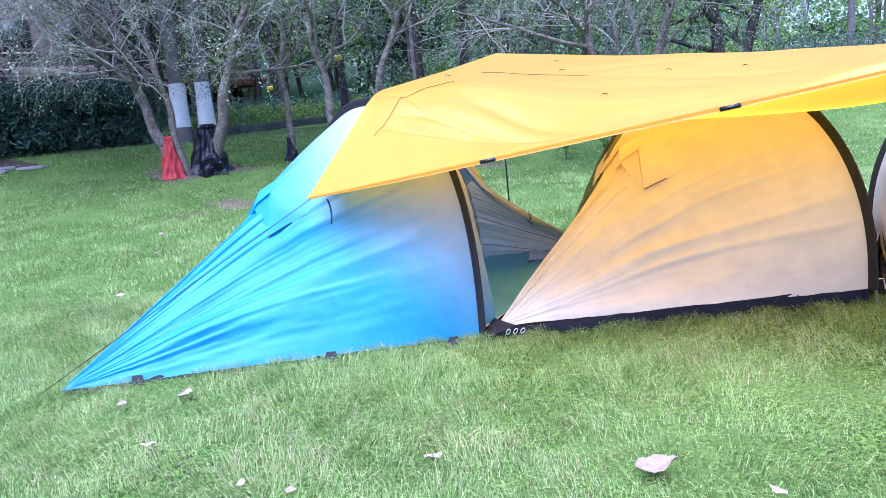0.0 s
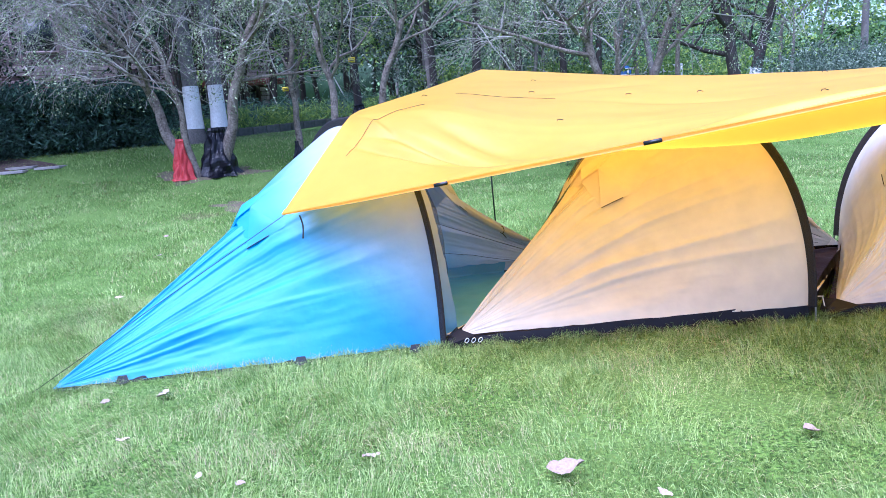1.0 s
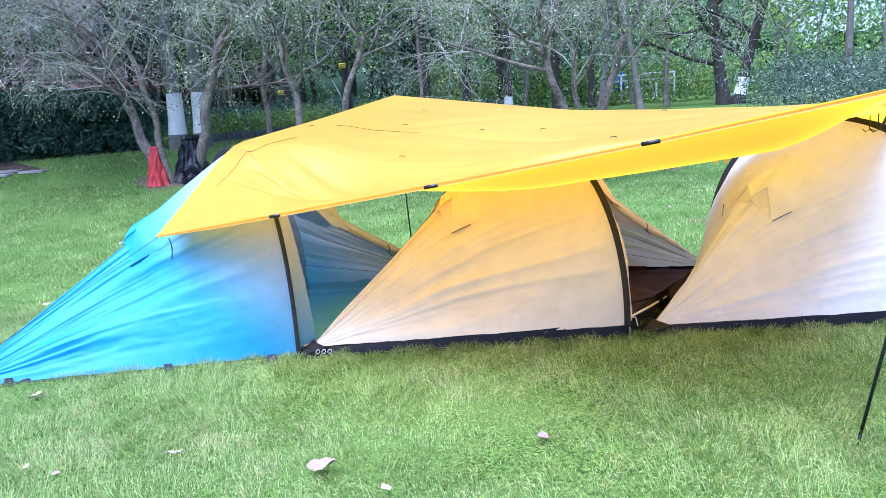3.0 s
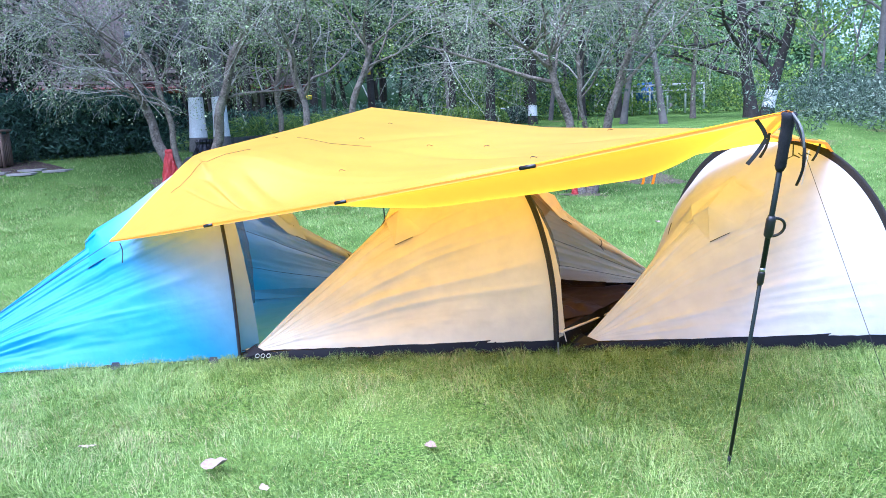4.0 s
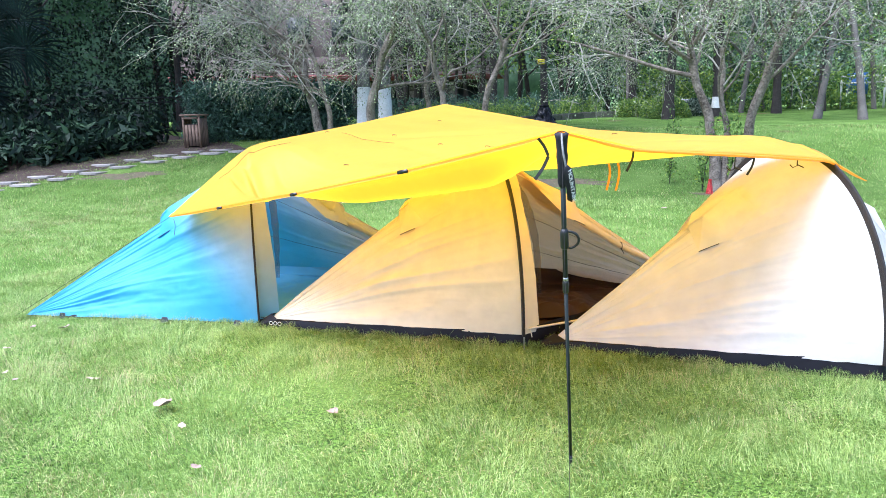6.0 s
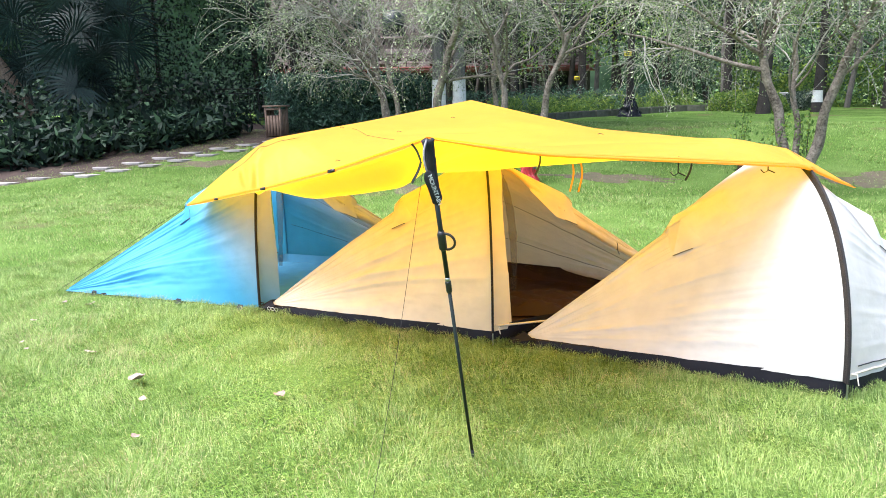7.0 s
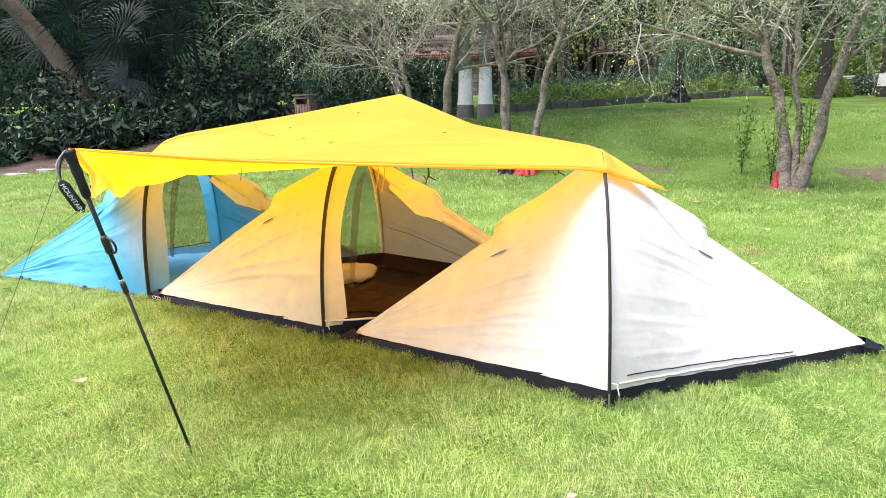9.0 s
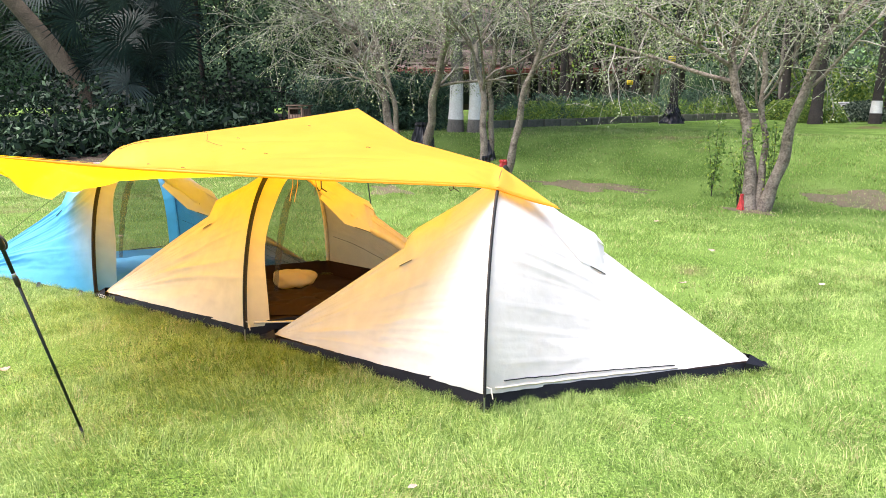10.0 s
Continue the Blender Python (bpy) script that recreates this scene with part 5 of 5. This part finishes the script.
# ---- house behind the trees ----
def house():
    ob = thing("brick_house", pose(-25.4, 24.0, 1.0, 0, 0, 47), "low brick house with dark red fascia behind the trees", "house")
    W = 16.5
    part("wall", box_bm(W, 0.4, 6.5, (W / 2, 0.6, 3.2)), M_BRICK, ob)
    part("fascia", box_bm(W + 0.4, 0.9, 0.17, (W / 2, 0.0, 2.20), 0.01), M_EAVE, ob, "dark red painted fascia")
    part("fascia_cap", box_bm(W + 0.5, 1.0, 0.10, (W / 2, -0.02, 2.345), 0.01), M_EAVE, ob, "paler red cap board")
    part("parapet", box_bm(W, 0.3, 0.9, (W / 2, 0.24, 2.86), 0.02), M_BRICK, ob)
    rng = random.Random(9)
    block = None
    for row in range(5):
        x = rng.uniform(0.0, 0.3)
        while x < W - 0.5:
            w = rng.choice((0.32, 0.45, 0.6))
            if rng.random() < 0.82:
                if block is None:
                    block = part("stone_block", box_bm(1, 1, 1, (0, 0, 0), 0.06), M_BLOCK, ob, smooth=False)
                    o = block
                else:
                    o = new("stone_block", block.data); o.parent = ob
                o.location = (x + w / 2, 0.07 + rng.uniform(-0.025, 0.02), 2.49 + 0.16 * row)
                o.scale = (w - 0.025, 0.08, 0.135)
            x += w
    for k in range(8):
        x = 0.6 + k * 2.18
        part("pier", box_bm(0.6, 0.5, 2.1, (x, 0.2, 1.05), 0.02), M_BRICK, ob)
        for row in range(9):
            for q in range(2):
                o = new("stone_block", block.data); o.parent = ob
                o.location = (x - 0.15 + 0.3 * q + 0.05 * (row % 2), -0.06 + rng.uniform(-0.015, 0.015), 0.15 + 0.22 * row)
                o.scale = (0.27, 0.07, 0.19)
        if k < 7:
            w = part("window", box_bm(1.3, 0.06, 1.2, (x + 1.1, 0.38, 1.2)), M_WINDOW, ob, "dark window")
            part("frame", box_bm(1.4, 0.05, 0.08, (x + 1.1, 0.36, 1.84)), M_IRON, w)
            part("frame", box_bm(0.06, 0.05, 1.2, (x + 1.1, 0.35, 1.2)), M_IRON, w)
        v = part("window", box_bm(1.1, 0.06, 1.3, (x + 1.1, 0.39, 4.6)), M_WINDOW, ob, "dark upper window")
        part("sill", box_bm(1.3, 0.2, 0.08, (x + 1.1, 0.36, 3.9)), M_RENDER, v)


M_BLOCK = mat("rough_pale_stone", (0.36, 0.31, 0.29), (0.17, 0.14, 0.13), 0.9, 5, 40, 0.6, obj=0.35)
house()


# ---- iron fence ----
fence = thing("iron_fence", pose(-21.5, 10.2, 0, 0, 0, 48), "black iron railing behind the border plants", "fence")
zf = hz(-17, 14.5)
for k in range(60):
    tubes("bar", [([(k * 0.16, 0, zf), (k * 0.16, 0, zf + 1.25)], 0.010)], M_IRON, fence, 5)
for h in (0.15, 1.05, 1.2):
    part("rail", box_bm(9.7, 0.03, 0.04, (4.8, 0, zf + h)), M_IRON, fence)


# ---- signs on trunks ----
def tag_sign(x, y, z):
    o = part("tree_tag", box_bm(0.22, 0.01, 0.16, (0, 0, 0), 0.002), M_YELLOW)
    o.matrix_world = pose(x, y, z, 0, 0, 35)
    tagged(o, "small yellow sign fixed to a tree trunk", "sign", "tree signs")
    for k in range(2):
        part("print_bar", box_bm(0.15, 0.004, 0.02, (0, -0.007, 0.03 - 0.05 * k)), M_BLACK, o)


tag_sign(-9.45, 25.8, 2.35)
tag_sign(-5.75, 22.33, 2.9)


# ---- things inside the beige tent ----
def pillow():
    def f(u, v):
        a = 2 * math.pi * u
        t = math.pi * (v - 0.5)
        r = math.cos(t) ** 0.6
        n = 1.4 + 0.34 * noise.noise(Vector((math.cos(a) * 1.6, math.sin(a) * 1.6, v * 3)))
        return Vector((0.125 * r * math.cos(a) * n, 0.09 * r * math.sin(a) * n, 0.065 + 0.047 * math.sin(t) * n))
    o = part("stuff_sack", grid_bm(f, 28, 16), M_BEIGE)
    o.matrix_world = pose(1.37, 4.42, 0.03, 0, 0, 45)
    tagged(o, "crumpled beige cloth sack lying on the tent floor", "sack")


def rug():
    def f(u, v):
        x, y = (u - 0.5) * 1.0, (v - 0.5) * 0.62
        z = 0.045 + 0.05 * abs(noise.noise(Vector((x * 5, y * 6, 3)))) + 0.02 * noise.noise(Vector((x * 13, y * 13, 1)))
        z *= min(1, 6 * u, 6 * (1 - u)) * min(1, 6 * v, 6 * (1 - v)) * 0.9 + 0.1
        return Vector((x + 0.03 * noise.noise(Vector((y * 6, 1, 2))), y + 0.03 * noise.noise(Vector((x * 6, 4, 2))), z))
    o = part("crumpled_blanket", grid_bm(f, 44, 30), M_BROWN)
    o.matrix_world = pose(1.95, 4.25, 0.03, 0, 0, 40)
    tagged(o, "crumpled dark brown blanket on the tent floor", "blanket")


pillow()
rug()


def peg_loop(x, y, ang):
    bm = bmesh.new()
    a, b, c = bm.verts.new((-0.02, 0, 0.03)), bm.verts.new((0.02, 0, 0.03)), bm.verts.new((0, -0.03, -0.005))
    d, e = bm.verts.new((-0.03, -0.012, 0.0)), bm.verts.new((0.03, -0.012, 0.0))
    bm.faces.new((a, b, e, c, d))
    o = part("peg_loop", bm, M_BLACK, blue.ob, "black webbing peg loop", smooth=False)
    o.matrix_parent_inverse = blue.ob.matrix_world.inverted()
    o.matrix_world = pose(x, y, 0.01, 0, 0, ang)


for t in (0.18, 0.63, 0.93):
    peg_loop(-1.20 + 1.72 * t, 2.625 + 0.53 * t, 16)

# white lettering on the hanging strap
txt = bpy.data.curves.new("lettering", "FONT")
txt.body = "MOUNTAIN"
txt.size = 0.021
txt.extrude = 0.0004
txt.align_x = "CENTER"
lettering = new("lettering", txt)
lettering.data.materials.append(M_PRINT)
lettering.parent = near_pole
lettering.matrix_parent_inverse = near_pole.matrix_world.inverted()
sx, sy = strap_d, strap_n.cross(strap_d)
at_pad = STRAP_TOP.lerp(STRAP_LOW, 0.5) + strap_n * 0.014 - sy * 0.007
lettering.matrix_world = Matrix(((sx.x, sy.x, strap_n.x, at_pad.x), (sx.y, sy.y, strap_n.y, at_pad.y), (sx.z, sy.z, strap_n.z, at_pad.z), (0, 0, 0, 1)))

# ---- fallen leaves ----
def fallen_leaf(x, y, size, rot, seed, name="fallen_leaf", label="pale dry fallen leaf lying on the grass"):
    rng = random.Random(seed)
    bm = bmesh.new()
    n = 10
    curl = rng.uniform(0.05, 0.18)
    mid = [bm.verts.new((size * (k / n - 0.5), 0, size * curl * (2 * k / n - 1) ** 2)) for k in range(n + 1)]
    for s in (-1, 1):
        prev = mid[0]
        for k in range(1, n + 1):
            t = k / n
            w = size * 0.36 * math.sin(math.pi * t ** 0.8) * (1 + rng.uniform(-0.1, 0.1))
            cur = bm.verts.new((size * (t - 0.5), s * w, size * (curl * (2 * t - 1) ** 2 + 0.05 + 0.07 * rng.random()) * (1 if k < n else 1))) if k < n else mid[n]
            fv = [mid[k - 1], mid[k], cur, prev]
            fv = list(dict.fromkeys(fv))
            if len(fv) > 2:
                bm.faces.new(fv)
            prev = cur
    o = part(name, bm, M_DEADLEAF)
    o.matrix_world = pose(x, y, hz(x, y) + 0.022, rng.uniform(-12, 12), rng.uniform(-12, 12), rot)
    tagged(o, label, "leaf", "fallen leaves")


for k, (x, y, sz) in enumerate(((1.134, 1.959, 0.12), (0.500, 2.018, 0.075), (1.905, 2.252, 0.075), (4.37, 3.07, 0.05), (-0.476, 2.106, 0.055), (-0.574, 2.535, 0.07), (-0.789, 2.447, 0.05),
                                (0.129, 1.823, 0.04), (-1.96, 4.26, 0.06), (-0.037, 1.862, 0.035), (1.407, 1.832, 0.05), (1.768, 1.598, 0.05), (3.4, 6.82, 0.09),
                                (4.2, 7.6, 0.07), (5.4, 6.6, 0.06), (2.9, 8.3, 0.08), (-2.6, 5.8, 0.06), (-3.2, 6.9, 0.07), (1.5, 9.6, 0.08))):
    fallen_leaf(x, y, sz, 50 * k, k)

# ---- grass ----
def lattice(x, y, size, seed):
    """Smooth random values from 0 to 1 over the plan, in cells of that size."""
    table = np.random.default_rng(seed).uniform(size=(64, 64))
    u, v = x / size + 200.3, y / size + 200.7
    i, j = np.floor(u).astype(int), np.floor(v).astype(int)
    a, b = u - i, v - j
    a, b = a * a * (3 - 2 * a), b * b * (3 - 2 * b)
    t = lambda p, q: table[p % 64, q % 64]
    return (t(i, j) * (1 - a) + t(i + 1, j) * a) * (1 - b) + (t(i, j + 1) * (1 - a) + t(i + 1, j + 1) * a) * b


def blades(x, y, z, L, w, lean, rng):
    """Bent blades, two triangles each."""
    n = len(x)
    a = rng.normal(size=n) * 0.9 + 7.0 * lattice(x, y, 0.22, 3)
    d = np.stack([np.cos(a), np.sin(a), np.zeros(n)], -1) * (lean * L)[:, None]
    up = np.stack([np.zeros(n), np.zeros(n), L], -1)
    b = rng.uniform(0, 2 * math.pi, n)
    S = np.stack([np.cos(b), np.sin(b), np.zeros(n)], -1) * (w * 0.5)
    P0 = np.stack([x, y, z], -1)
    knee = P0 + d * 0.35 + up * 0.6
    return np.stack([P0 - S, P0 + S, knee + S * 0.8, knee - S * 0.8, P0 + d * 0.95 + up * (1 - 0.42 * lean)[:, None]], 1)


def build_grass():
    rng = np.random.default_rng(5)
    def field(n, x0, x1, y0, y1, l0, l1, w):
        x = rng.uniform(x0, x1, n); y = rng.uniform(y0, y1, n)
        keep = np.ones(n, bool)
        for T in (blue, beige, white):
            m = np.array(T.ob.matrix_world.inverted())
            lx = m[0, 0] * x + m[0, 1] * y + m[0, 3]; ly = m[1, 0] * x + m[1, 1] * y + m[1, 3]
            keep &= (np.abs(lx) / T.half + np.abs(ly + T.bend * np.abs(lx) / T.half) / T.wide) > 1.0
        broad = lattice(x, y, 0.55, 1)
        clump = 0.6 * lattice(x, y, 0.11, 2) + 0.4 * lattice(x, y, 0.05, 4)
        keep &= rng.uniform(size=n) < 0.25 + 0.35 * broad + 0.9 * clump
        x, y, broad, clump = x[keep], y[keep], broad[keep], clump[keep]
        n = len(x)
        L = rng.uniform(l0, l1, n) * (0.35 + 0.6 * broad + 0.95 * clump) * (1 + 0.6 * (rng.uniform(size=n) > 0.985))
        return blades(x, y, height(x, y) - 0.012, L, w, rng.uniform(0.25, 1.25, n), rng)
    def fringe(T, n):
        """Uncut blades along a tent's near edges."""
        t = rng.uniform(0.02, 1, n); e = rng.choice([-1, 1], n)
        lx, ly = e * t * T.half, -(1 - t) * T.wide - t * T.bend
        out = 1.012 + np.abs(rng.normal(size=n)) * 0.035
        m = np.array(T.ob.matrix_world)
        x, y = m[0, 0] * lx * out + m[0, 1] * ly * out + m[0, 3], m[1, 0] * lx * out + m[1, 1] * ly * out + m[1, 3]
        L = rng.uniform(0.03, 0.062, n) * (1 + 0.35 * np.sin(9 * t + 3 * np.sin(23 * t)))
        return blades(x, y, np.full(n, -0.012), L, 0.002, rng.uniform(0.1, 0.8, n), rng)
    parts = [fringe(T, 7000) for T in (blue, beige, white)] + [field(430000, -2.6, 6.8, 0.9, 4.3, 0.026, 0.056, 0.0031),
             field(140000, 3.8, 8.0, 3.9, 9.0, 0.026, 0.052, 0.0042),
             field(95000, -6.5, 4.5, 4.2, 10.5, 0.026, 0.05, 0.007),
             field(36000, -8.0, -2.5, 0.5, 6.5, 0.026, 0.05, 0.006),
             field(48000, -11.5, -5.5, 1.5, 10.5, 0.024, 0.046, 0.010),
             field(100000, -12, 9, 9.5, 19, 0.024, 0.046, 0.013)]
    V = np.concatenate(parts)
    q = V[:, 0]
    dry = rng.uniform(size=len(V)) < 0.03 + 0.55 * np.clip(lattice(q[:, 0], q[:, 1], 0.9, 6) * 0.6 + lattice(q[:, 0], q[:, 1], 0.16, 7) * 0.6 - 0.45, 0, 1)
    for name, W, material, label in (("grass", V[~dry], M_GRASS, "short green lawn grass with uneven blades and tufts"), ("dry_grass", V[dry], M_STRAW, "dry straw-coloured blades scattered through the lawn")):
        i = np.arange(len(W))[:, None] * 5
        tri = np.concatenate([i + [0, 1, 2], i + [3, 2, 4]], 0)
        o = arrays(name, W.reshape(-1, 3), tri, material)
        tagged(o, label, "grass", kind="stuff")


build_grass()
